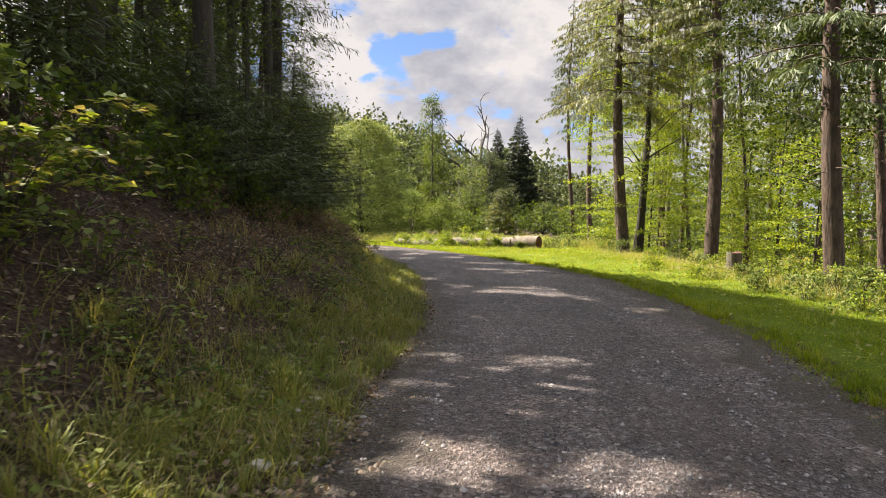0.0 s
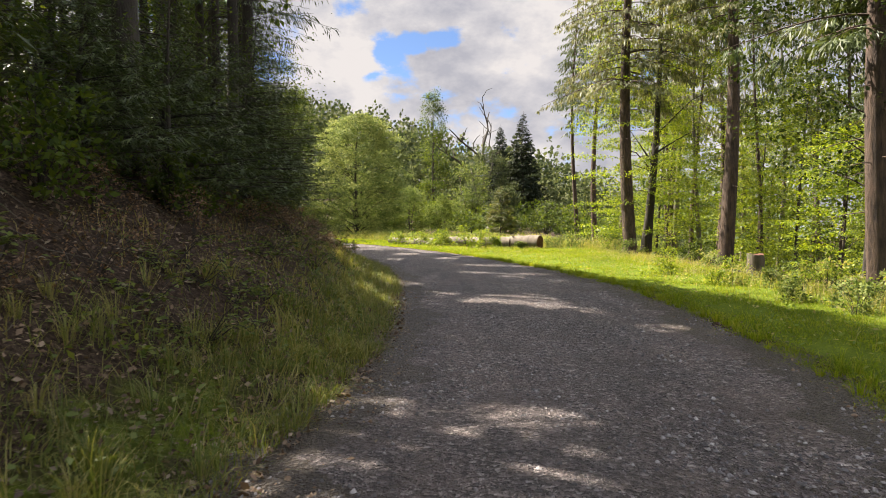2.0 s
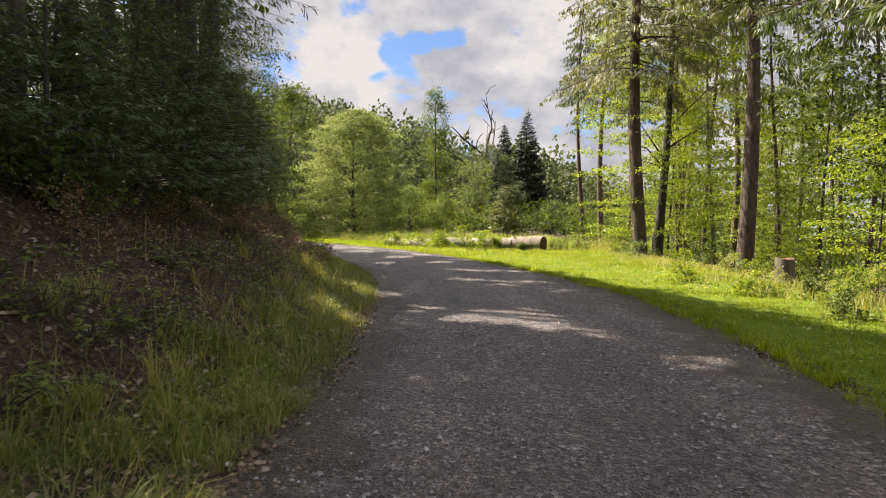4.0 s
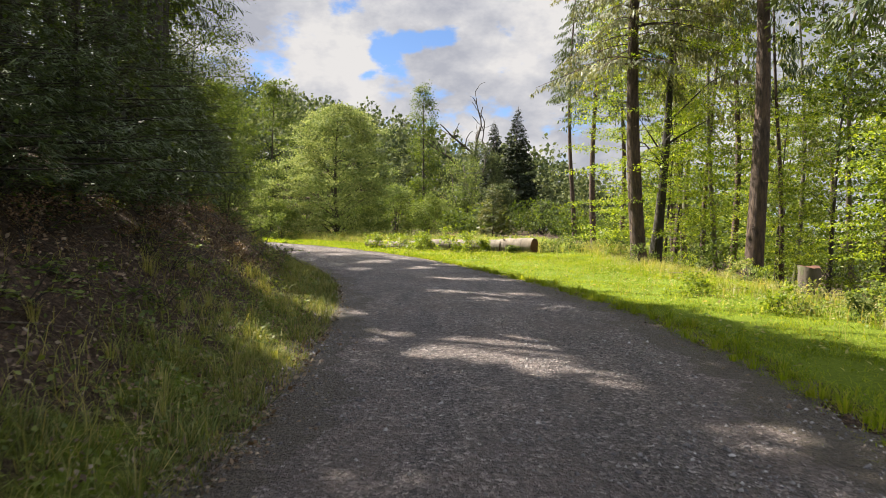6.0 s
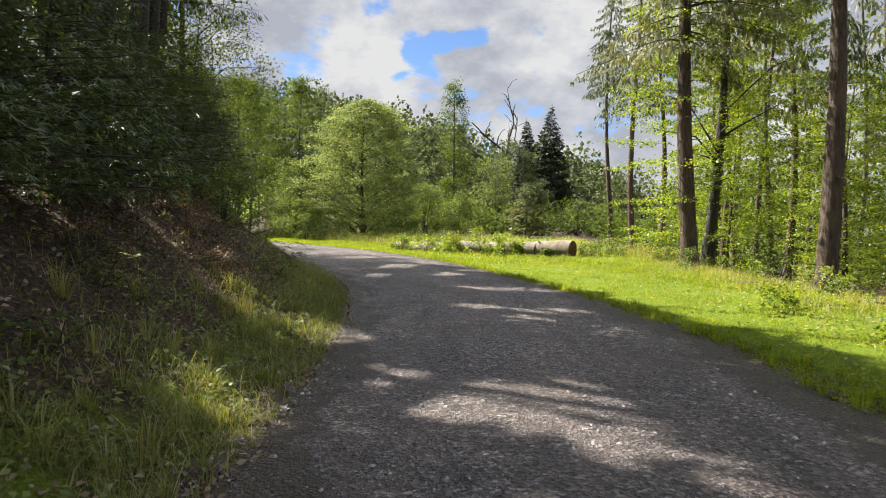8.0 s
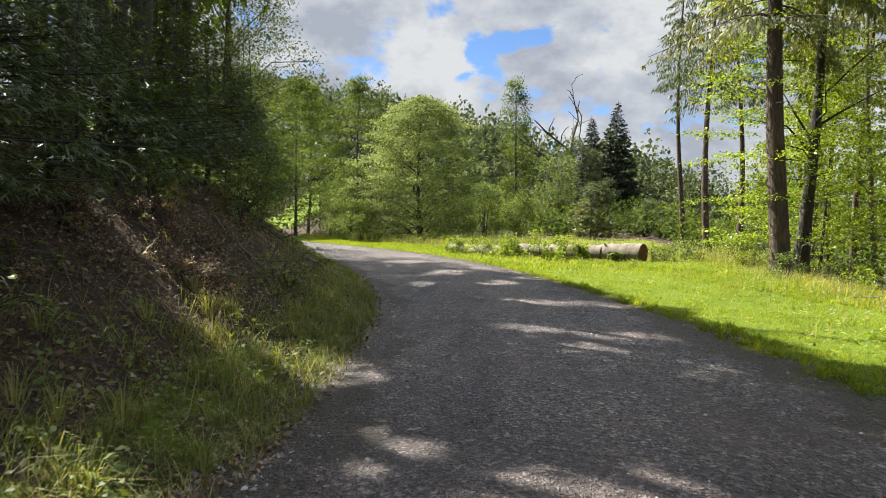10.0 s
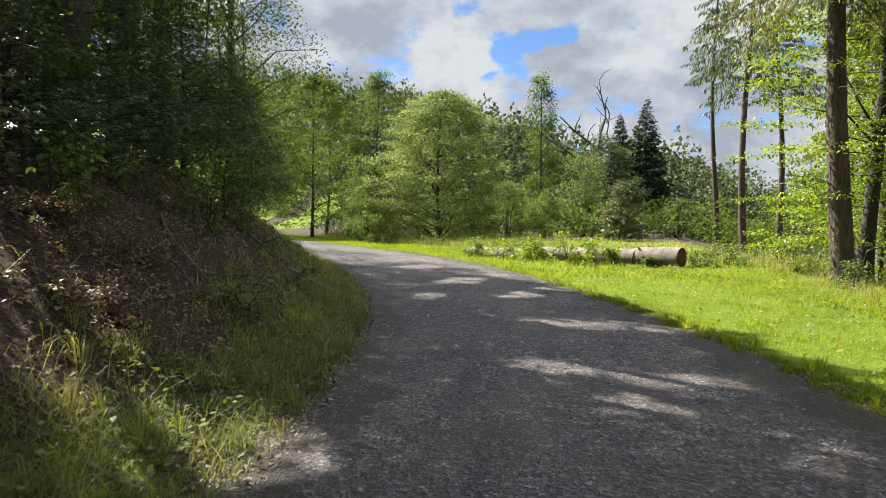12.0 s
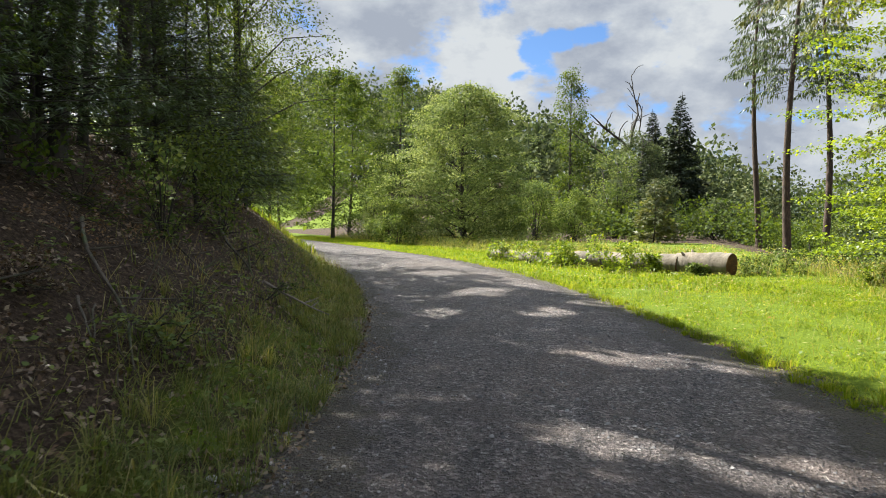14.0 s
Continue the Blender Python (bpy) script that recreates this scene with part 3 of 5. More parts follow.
    V1, F1 = leaves(P, A, N, card[0] * sc, card[1] * sc)
    h2 = Heap()
    h2.add(V1, F1)
    # side twigs of every spray
    Au = unit(A)
    for sg in () if plain else (-1, 1):
        B = unit(np.cross(Au, N)) * sg
        h2.add(*leaves(P + Au * (card[0] * sc * 0.3)[:, None], Au * 0.8 + B * 0.7 + (0, 0, -0.1), N, card[0] * sc * 0.55, card[1] * sc * 0.8))
    h2.part("crown", mat, t)
    return t


def shrub(name, label, x, y, tall, radius, mat, n=1500, size=0.06, z=None, group="", category="shrub", keep=None, clumps=22, bark=None):
    """A bush: thin stems from one root and leafy clumps of uneven size."""
    z = float(height(x, y)) - 0.05 if z is None else z
    t = new(name)
    t.location = (x, y, z)
    tagged(t, label, category, group)
    C = np.stack([rng.normal(0, 0.45, clumps) * radius, rng.normal(0, 0.45, clumps) * radius, tall * rng.uniform(0.05, 0.95, clumps) ** 1.15], 1)
    C[:, :2] *= np.sqrt(np.clip(1.15 - C[:, 2:] / tall, 0.15, 1))
    w = rng.uniform(0.4, 1, clumps)
    stems = Heap()
    for c in C[: min(clumps, 14)]:
        stems.add(*tube([(0.05 * c[0], 0.05 * c[1], 0), c * (0.4, 0.4, 0.55), c], [0.009 * tall, 0.006 * tall, 0.003], 4))
    tagged(stems.part("twig", bark or BARK_DARK, t), kind="stuff")
    idx = rng.choice(clumps, n, p=w / w.sum())
    rad = 0.30 * (radius * tall) ** 0.5 * w[idx][:, None]
    off = ball(n) * rad * rng.uniform(0.3, 1.0, (n, 1)) * (1, 1, 0.7)
    P = C[idx] + off
    P[:, 2] = np.maximum(P[:, 2], 0.05 * tall * rng.uniform(0, 1, n))
    A = unit(off) + rng.normal(0, 0.6, off.shape) + (0, 0, -0.1)
    N = rng.normal(0, 0.5, off.shape) + (0, 0, 1)
    sz = size * rng.uniform(0.6, 1.35, n)
    if keep is not None:
        ok = keep(P + (x, y, z))
        P, A, N, sz = P[ok], A[ok], N[ok], sz[ok]
    part("foliage", *leaves(P, A, N, sz, sz * 0.6), mat, t)
    return t


def blades(name, label, X, Y, tall, width, mat, category="grass", lean=0.35, z=None):
    """Grass: bent blades of two pieces each, one mesh."""
    n = len(X)
    Z = height(X, Y) - 0.02 if z is None else z
    P = np.stack([X, Y, Z], 1)
    a = rng.uniform(0, 2 * np.pi, n)
    side = np.stack([np.cos(a), np.sin(a), np.zeros(n)], 1)
    b = a + np.pi / 2 + rng.normal(0, 0.6, n)
    out = np.stack([np.cos(b), np.sin(b), np.zeros(n)], 1)
    H = (tall * rng.uniform(0.45, 1.25, n))[:, None]
    W = (width * rng.uniform(0.6, 1.3, n))[:, None]
    ln = rng.uniform(0.1, 1, (n, 1)) * lean
    up = np.array([0, 0, 1.0])
    m1 = P + up * H * 0.55 + out * H * ln * 0.35
    tip = P + up * H * (1 - 0.35 * ln) + out * H * ln * 1.2
    V = np.stack([P - side * W / 2, P + side * W / 2, m1 + side * W * 0.42, m1 - side * W * 0.42, tip], 1).reshape(-1, 3)
    o = np.arange(n)[:, None] * 5
    F = np.concatenate([o + [0, 1, 2], o + [0, 2, 3], o + [3, 2, 4]], 1).reshape(-1, 3)
    ob = part(name, V, F, mat)
    return tagged(ob, label, category, kind="stuff")

# ---- grass of the verges ----


def log_line(x):
    """The line along which the felled logs lie."""
    return 39.35 + (5.6 - x) * 0.76


def scatter(n, y0, y1, power=1.0):
    return y0 + (y1 - y0) * rng.uniform(0, 1, n) ** power


def clumped(X, Y, s=1.0, cut=-0.2, soft=0.6):
    """Keeps points in tufts rather than evenly."""
    w = wavy(X * 1.7 * s + 5, Y * 1.7 * s) + 0.6 * wavy(X * 4.1 * s, Y * 4.3 * s + 2)
    return rng.uniform(0, 1, len(X)) < np.clip((w - cut) / soft, 0.12, 1)


def left_verge(n, y0, y1, d0, d1, power=1.5):
    Y = scatter(n, y0, y1, power)
    X = left_edge(Y) + 0.1 - (d0 + (d1 - d0) * rng.uniform(0, 1, n) ** 1.25)
    return X, Y


def right_verge(n, y0, y1, d0, d1, power=1.3):
    Y = scatter(n, y0, y1, power)
    X = right_edge(Y) - 0.1 + d0 + (d1 - d0) * rng.uniform(0, 1, n)
    return X, Y


X, Y = left_verge(120000, 1.5, 38, -0.05, 2.3, 1.15)
k = clumped(X, Y, 1.0, -0.1, 0.8) & (rng.uniform(0, 1, len(X)) > 0.96 * smooth(0.6, 1.9, left_edge(Y) - X))
blades("verge_grass", "green grass on the shaded bank foot", X[k], Y[k], 0.22 * (1 + 0.7 * wavy(X[k] * 2, Y[k] * 2)), 0.008, GRASS_BANK, lean=1.7)
X, Y = left_verge(15000, 1.0, 46, 0.1, 2.6)
k = clumped(X + 9, Y, 0.7, 0.0)
blades("dry_grass", "yellowed bent grass stalks on the bank foot", X[k], Y[k], 0.4, 0.005, GRASS_DRY, lean=1.7)
X, Y = right_verge(98000, 4, 38, -0.15, 4.8)
k = clumped(X, Y, 0.6, -0.5)
blades("sunlit_grass", "short bright green grass beside the track", X[k], Y[k], 0.1 * (1 + 0.5 * wavy(X[k] * 1.5, Y[k])), 0.0095, GRASS, lean=1.8)
Y = scatter(60000, 22, 46, 1.0)
X = right_edge(Y) + 4.2 + rng.uniform(0, 1, len(Y)) * np.clip(10.5 - right_edge(Y) - 4.2, 0.5, 8)
k = (Y < log_line(X) + 0.2) | (rng.uniform(0, 1, len(Y)) < 0.3)
blades("meadow_grass", "bright green grass between track and wood", X[k], Y[k], 0.11 * (1 + 0.5 * wavy(X[k] * 1.2, Y[k])), 0.014, GRASS, lean=1.6)
X, Y = right_verge(16000, 5, 42, 0.4, 8.5)
k = clumped(X, Y, 0.5, 0.1, 0.5)
P = np.stack([X[k], Y[k], height(X[k], Y[k]) + 0.04 + 0.14 * rng.uniform(0, 1, k.sum())], 1)
V, F = leaves(P, rng.normal(0, 1, P.shape) * (1, 1, 0.4), rng.normal(0, 0.4, P.shape) + (0, 0, 1), 0.07 * rng.uniform(0.5, 1.5, len(P)), 0.045)
tagged(part("verge_herbs", V, F, WEED), "low broad-leaved herbs among the sunlit grass", "herbs", kind="stuff")
X, Y = right_verge(7000, 6, 40, 1.2, 6.0)
k = clumped(X + 4, Y, 0.5, 0.2, 0.5)
blades("grass_stalks", "pale flowering grass stalks on the verge", X[k], Y[k], 0.36, 0.007, GRASS_DRY, lean=1.0)
X, Y = right_verge(24000, 34, 75, 0.0, 6.0, 1.0)
blades("far_grass", "bright green sunlit grass along the bend", X, Y, 0.13, 0.035, GRASS, lean=0.7)
Y = scatter(24000, 5, 38, 1.3)
X = np.maximum(right_edge(Y) + 2.2, 7.4) + 5 * rng.uniform(0, 1, len(Y))
k = clumped(X, Y, 0.8, -0.1)
blades("rough_grass", "tall yellowing grass at the edge of the wood", X[k], Y[k], 0.34, 0.012, GRASS_DRY, lean=0.8)


def weeds():
    """The strip of tall meadow weeds behind the mown verge."""
    X, Y = right_verge(22000, 36, 74, 4.6, 17, 1.0)
    k = clumped(X, Y, 0.25, -0.1) & ((Y > log_line(X) + 0.5) | (X < 0.8))
    blades("meadow_weeds", "tall flowering meadow weeds behind the verge", X[k], Y[k], 0.62 * (1 + 0.5 * wavy(X[k] * 0.9, Y[k] * 0.8)), 0.016, GRASS_DRY, "weeds", 0.7)
    n = 34000
    X, Y = right_verge(n, 36, 74, 4.6, 16, 1.0)
    k = ((Y > log_line(X) + 0.5) | (X < 0.8)) & clumped(X, Y, 0.35, -0.2)
    X, Y = X[k], Y[k]
    n = len(X)
    P = np.stack([X, Y, height(X, Y) + rng.uniform(0.1, 1, n) * (0.62 + 0.3 * wavy(X * 0.7, Y * 0.6))], 1)
    V, F = leaves(P, rng.normal(0, 1, (n, 3)) + (0, 0, 0.6), rng.normal(0, 1, (n, 3)) + (0, 0, 1), 0.1 * rng.uniform(0.5, 1.4, n), 0.05)
    tagged(part("weed_leaves", V, F, WEED), "leaves and seed heads of tall meadow weeds", "weeds", kind="stuff")
    X = np.concatenate([left_edge(yy) - rng.uniform(0.2, 4.5, 300) for yy in np.arange(46, 74)])
    Y = np.repeat(np.arange(46, 74), 300) + rng.uniform(-0.5, 0.5, len(X))
    blades("bend_grass", "tall grass on the inside of the bend", X, Y, 0.5, 0.04, GRASS)


weeds()


def litter():
    n = 40000
    Y = scatter(n, 1, 40, 1.3)
    X = left_edge(Y) + 0.25 - 6.8 * rng.uniform(0, 1, n) ** 1.2
    P = np.stack([X, Y, np.where(X > left_edge(Y), road_z(X, Y), height(X, Y)) + 0.012 + 0.03 * rng.uniform(0, 1, n)], 1)
    sz = 0.055 * rng.uniform(0.5, 1.4, n)
    V, F = leaves(P, rng.normal(0, 1, (n, 3)) * (1, 1, 0.5), rng.normal(0, 0.5, (n, 3)) + (0.5, 0, 1), sz, sz * 0.6)
    tagged(part("leaf_litter", V, F, LITTER), "brown fallen leaves on the steep bank", "leaf litter", kind="stuff")
    n = 5000
    Y = scatter(n, 3, 36, 1.2)
    side = rng.uniform(0, 1, n) < 0.5
    X = np.where(side, right_edge(Y) + rng.normal(0.05, 0.28, n), left_edge(Y) + rng.normal(0.1, 0.3, n))
    k = clumped(X, Y, 0.6, 0.0, 0.5)
    X, Y = X[k], Y[k]
    n = len(X)
    P = np.stack([X, Y, np.maximum(road_z(X, Y), height(X, Y)) + 0.004 + 0.015 * rng.uniform(0, 1, n)], 1)
    sz = 0.05 * rng.uniform(0.4, 1.3, n)
    V, F = leaves(P, rng.normal(0, 1, (n, 3)) * (1, 1, 0.2), rng.normal(0, 0.25, (n, 3)) + (0, 0, 1), sz, sz * 0.5)
    tagged(part("edge_litter", V, F, LITTER), "dry brown leaves gathered along the track's edges", "leaf litter", kind="stuff")
    # low herbs on the bank
    n = 34000
    Y = scatter(n, 1, 36, 1.4)
    X = left_edge(Y) - 0.25 - 3.6 * rng.uniform(0, 1, n)
    k = clumped(X, Y, 0.8, 0.0, 0.6) & (rng.uniform(0, 1, n) > 0.9 * smooth(0.9, 2.4, left_edge(Y) - X))
    X, Y = X[k], Y[k]
    n = len(X)
    P = np.stack([X, Y, height(X, Y) + 0.03 + 0.16 * rng.uniform(0, 1, n)], 1)
    V, F = leaves(P, rng.normal(0, 1, (n, 3)) * (1, 1, 0.4), rng.normal(0, 0.4, (n, 3)) + (0, 0, 1), 0.07 * rng.uniform(0.5, 1.4, n), 0.045)
    tagged(part("bank_herbs", V, F, BANKLEAF), "low green herbs and brambles on the bank", "herbs", kind="stuff")


litter()


def chips(name, label, X, Y, size, mat, category):
    """Angular chips of stone or soil lying on the track."""
    n = len(X)
    base = np.array([(1, 0, 0), (0.2, 1, 0), (-1, 0.1, 0), (-0.1, -1, 0), (0.35, 0.2, 0.8), (-0.35, -0.15, 0.65)], dtype=float)
    V = base[None] * size[:, None, None] * rng.uniform(0.6, 1.3, (n, 6, 1))
    a = rng.uniform(0, 6.28, n)
    c, d = np.cos(a)[:, None], np.sin(a)[:, None]
    V = np.stack([V[..., 0] * c - V[..., 1] * d, V[..., 0] * d + V[..., 1] * c, V[..., 2]], -1)
    on = np.where((X > left_edge(Y)) & (X < right_edge(Y)), road_z(X, Y), np.maximum(road_z(X, Y) - 0.03, height(X, Y)))
    V += np.stack([X, Y, on - size * 0.05], 1)[:, None]
    tri = np.array([(0, 1, 4), (1, 5, 4), (1, 2, 5), (2, 3, 5), (3, 4, 5), (3, 0, 4)])
    F = (np.arange(n)[:, None, None] * 6 + tri[None]).reshape(-1, 3)
    return tagged(part(name, V.reshape(-1, 3), F, mat), label, category, kind="stuff")


def pebbles():
    n = 60000
    Y = scatter(n, 2.0, 36, 1.35)
    f = np.where(rng.uniform(0, 1, n) < 0.2, 0.13 * rng.beta(1, 2, n), rng.uniform(0, 1, n))
    X = left_edge(Y) - 0.15 + (right_edge(Y) - left_edge(Y) + 0.3) * f
    k = clumped(X, Y, 0.5, -0.5, 1.2)
    chips("gravel_stones", "loose crushed grey stones on the track", X[k], Y[k], np.minimum(0.0092 * rng.lognormal(0, 0.5, k.sum()), 0.026), PEBBLE, "gravel")
    n = 16000
    Y = scatter(n, 2.0, 36, 1.3)
    side = rng.uniform(0, 1, n) < 0.65
    X = np.where(side, left_edge(Y) - 0.25 + 0.95 * rng.beta(1.3, 2.2, n), right_edge(Y) + 0.25 - 0.8 * rng.beta(1.3, 2.2, n))
    k = clumped(X, Y, 0.9, -0.1, 0.7)
    chips("soil_crumbs", "dark crumbs of soil along the edges of the track", X[k], Y[k], np.minimum(0.013 * rng.lognormal(0, 0.5, k.sum()), 0.035), LITTER, "soil")


pebbles()


def tufts(name, label, X, Y, each, tall, width, mat, spread=0.07):
    """Tussocks: blades leaning out from each root."""
    m = len(X) * each
    size = np.repeat(rng.uniform(0.55, 1.2, len(X)), each)
    a, q = rng.uniform(0, 2 * np.pi, m), np.sqrt(rng.uniform(0, 1, m))
    out = np.stack([np.cos(a), np.sin(a), 0 * a], 1)
    P = np.stack([np.repeat(X, each), np.repeat(Y, each), 0 * a], 1) + out * (q * spread * size)[:, None]
    P[:, 2] = height(P[:, 0], P[:, 1]) + 0.02
    H = (tall * size * rng.uniform(0.5, 1.15, m))[:, None]
    W = (width * rng.uniform(0.7, 1.3, m))[:, None]
    side = np.stack([-out[:, 1], out[:, 0], 0 * a], 1)
    fall = (0.15 + 0.85 * q * rng.uniform(0.4, 1.2, m))[:, None]
    up = np.array([0, 0, 1.0])
    m1 = P + up * H * 0.55 + out * H * fall * 0.25
    m2 = P + up * H * (0.95 - 0.25 * fall) + out * H * fall * 0.65
    tip = P + up * H * (1.08 - 0.62 * fall) + out * H * fall * 1.05
    V = np.stack([P - side * W / 2, P + side * W / 2, m1 + side * W * 0.45, m1 - side * W * 0.45, m2 + side * W * 0.32, m2 - side * W * 0.32, tip], 1).reshape(-1, 3)
    o = np.arange(m)[:, None] * 7
    F = np.concatenate([o + [0, 1, 2], o + [0, 2, 3], o + [3, 2, 4], o + [3, 4, 5], o + [5, 4, 6]], 1).reshape(-1, 3)
    return tagged(part(name, V, F, mat), label, "grass", kind="stuff")


Y = scatter(170, 2.5, 34, 1.1)
X = left_edge(Y) - 1.1 * rng.beta(1.1, 1.4, 170) + 0.05
tufts("grass_tussocks", "arching green grass tussocks at the track's edge", X, Y, 40, 0.22, 0.006, GRASS_BANK)
Y = scatter(90, 2.5, 34, 1.1)
X = left_edge(Y) - 0.3 - 1.5 * rng.uniform(0, 1, 90)
tufts("yellow_tussocks", "yellowing grass tussocks on the bank", X, Y, 36, 0.3, 0.005, GRASS_DRY)
Y = scatter(170, 5, 36, 1.1)
X = right_edge(Y) + 0.6 * rng.beta(1.1, 1.6, 170) - 0.12
tufts("verge_tussocks", "short green grass tussocks at the track's edge", X, Y, 34, 0.15, 0.008, GRASS)
# short growth creeping on to the gravel, thinner towards the middle
for name, edge, sign in (("creeping_grass", left_edge, 1), ("creeping_turf", right_edge, -1)):
    Y = scatter(26000, 2.2, 36, 1.2)
    q = 1.0 * rng.beta(1.0, 2.6, len(Y))
    X = edge(Y) + sign * (q - 0.25)
    k = (wavy(X * 2.3 + 1, Y * 2.1) + 0.7 * wavy(X * 5.1, Y * 4.7 + 3) > -0.5 + 1.9 * q) | (rng.uniform(0, 1, len(Y)) < 0.05)
    X, Y = X[k], Y[k]
    blades(name, "short grass creeping on to the edge of the gravel", X, Y, 0.075, 0.006, GRASS_BANK if sign > 0 else GRASS, lean=1.6, z=np.maximum(height(X, Y), road_z(X, Y) - 0.03) - 0.005)


def brushwood():
    """Thin dead twigs strewn over the upper bank."""
    hp = Heap()
    for i in range(230):
        y = 2.5 + 30 * rng.uniform() ** 1.1
        x = float(left_edge(y)) - 1.1 - 3.2 * rng.uniform()
        a, L, r = rng.normal(-0.5, 1.0), rng.uniform(0.15, 0.7), rng.uniform(0.003, 0.008)
        q = np.linspace(0, 1, 5)
        px, py = x + np.cos(a) * L * q, y + np.sin(a) * L * q + 0.04 * np.sin(q * 5 + i)
        pz = height(px, py) + 0.02 + rng.uniform(0, 0.12) + rng.uniform(-0.05, 0.2) * q * L
        hp.add(*tube(np.stack([px, py, pz], 1), r * np.linspace(1, 0.4, 5), 4))
    tagged(hp.part("brushwood", BARK_GREY), "thin dead twigs strewn over the brown bank", "twigs", kind="stuff")


brushwood()


def bramble(x, y, canes, reach, mat, size, label, group):
    """A bramble: arching canes from one root with leaves in threes."""
    t = new("bramble")
    z = float(height(x, y)) - 0.02
    t.location = (x, y, z)
    tagged(t, label, "bramble", group)
    stems, P, A = Heap(), [], []
    for c in range(canes):
        a = rng.uniform(0, 2 * np.pi)
        L = reach * rng.uniform(0.6, 1.2)
        q = np.linspace(0, 1, 7)
        px, py = np.cos(a) * L * q, np.sin(a) * L * q
        rise = L * rng.uniform(0.35, 0.8) * np.sin(q * rng.uniform(2.0, 2.9))
        pz = np.maximum(rise, height(x + px, y + py) - z + 0.03)
        line = np.stack([px, py, pz], 1)
        stems.add(*tube(line, 0.006 * np.linspace(1, 0.4, 7), 4))
        for k in range(int(10 * L / 0.8) + 4):
            w = rng.uniform(0.15, 1)
            at = np.array([np.interp(w, q, line[:, i]) for i in range(3)])
            b = a + rng.choice([-1, 1]) * rng.uniform(0.6, 1.5)
            d = np.array([np.cos(b), np.sin(b), rng.uniform(-0.2, 0.5)])
            for turn in (-0.9, 0, 0.9):
                P.append(at + d * 0.05)
                A.append((np.cos(b + turn), np.sin(b + turn), rng.uniform(-0.35, 0.1)))
    tagged(stems.part("cane", BARK_DARK, t), kind="stuff")
    P, A = np.array(P), np.array(A)
    N = rng.normal(0, 0.35, P.shape) + (0.1, 0, 1)
    sz = size * rng.uniform(0.7, 1.25, len(P))
    part("foliage", *leaves(P, A, N, sz, sz * 0.7), mat, t)
    return t


for i in range(44):
    y = 2.6 + 25 * rng.uniform() ** 1.25
    d = 0.9 + 2.4 * rng.uniform()
    bramble(float(left_edge(y)) - d, y, 7, 0.45 + 0.25 * rng.uniform(), BANKLEAF if i % 3 else BEECH_SHADED, 0.055, "bramble with arching canes on the shaded bank", "brambles on the bank")
bramble(-3.5, 5.3, 16, 1.3, WEED, 0.10, "tall bramble with pale sunlit leaves on the bank", "brambles on the bank")
bramble(-3.2, 4.4, 10, 1.0, BANKLEAF, 0.09, "leafy bramble with dark shaded leaves on the bank", "brambles on the bank")

# ---- the wood on the bank ----
DARK_SPRUCE = "dark spruce with dense shaded branches on the bank"
for y, d, tall, low, reach in ((10.6, 3.6, 2.4, 0.3, 1.5), (12.4, 3.3, 2.6, 0.3, 1.6), (14.2, 3.1, 3.0, 0.25, 1.7), (15.6, 2.9, 3.6, 0.25, 1.8), (17.2, 3.1, 4.2, 0.25, 1.9), (18.9, 3.5, 3.0, 0.4, 1.7), (21.0, 4.0, 3.0, 0.5, 1.7), (23.8, 4.2, 3.6, 0.6, 1.8), (27.4, 4.0, 4.2, 0.5, 1.9),
                               (31.0, 3.8, 5, 0.4, 2.0), (35.0, 3.7, 5, 0.4, 2.2), (39.5, 3.6, 6, 0.4, 2.2), (13.4, 5.4, 3.4, 0.5, 2.0), (16.8, 5.4, 4.6, 0.4, 2.1), (20.6, 5.8, 4.2, 0.4, 2.2), (24.8, 6.2, 4.0, 0.5, 2.2), (9.0, 5.2, 3.0, 0.5, 1.9), (11.4, 6.6, 3.6, 0.8, 2.2), (18.6, 8.4, 10, 0.6, 2.6), (22.6, 8.0, 5, 0.6, 2.4), (28.2, 7.0, 6, 0.6, 2.4), (32.0, 6.6, 9, 0.6, 2.6), (36.0, 6.4, 10, 0.6, 2.6), (7.4, 7.0, 3.4, 0.8, 2.2)):
    fine = d < 5 and y < 29
    conifer("spruce", DARK_SPRUCE, float(left_edge(y)) - d, y, tall, 0.04 + 0.009 * tall, low, reach, NEEDLE, BARK_DARK, int(3.6 * tall) + 5, 9, 0.22, 0.35, 54 if fine else 44, (0.13, 0.015) if fine else (0.2, 0.03), plain=not fine, keep=in_crown, bare=False, group="spruces on the bank", side=-0.5, fine_to=7.5)
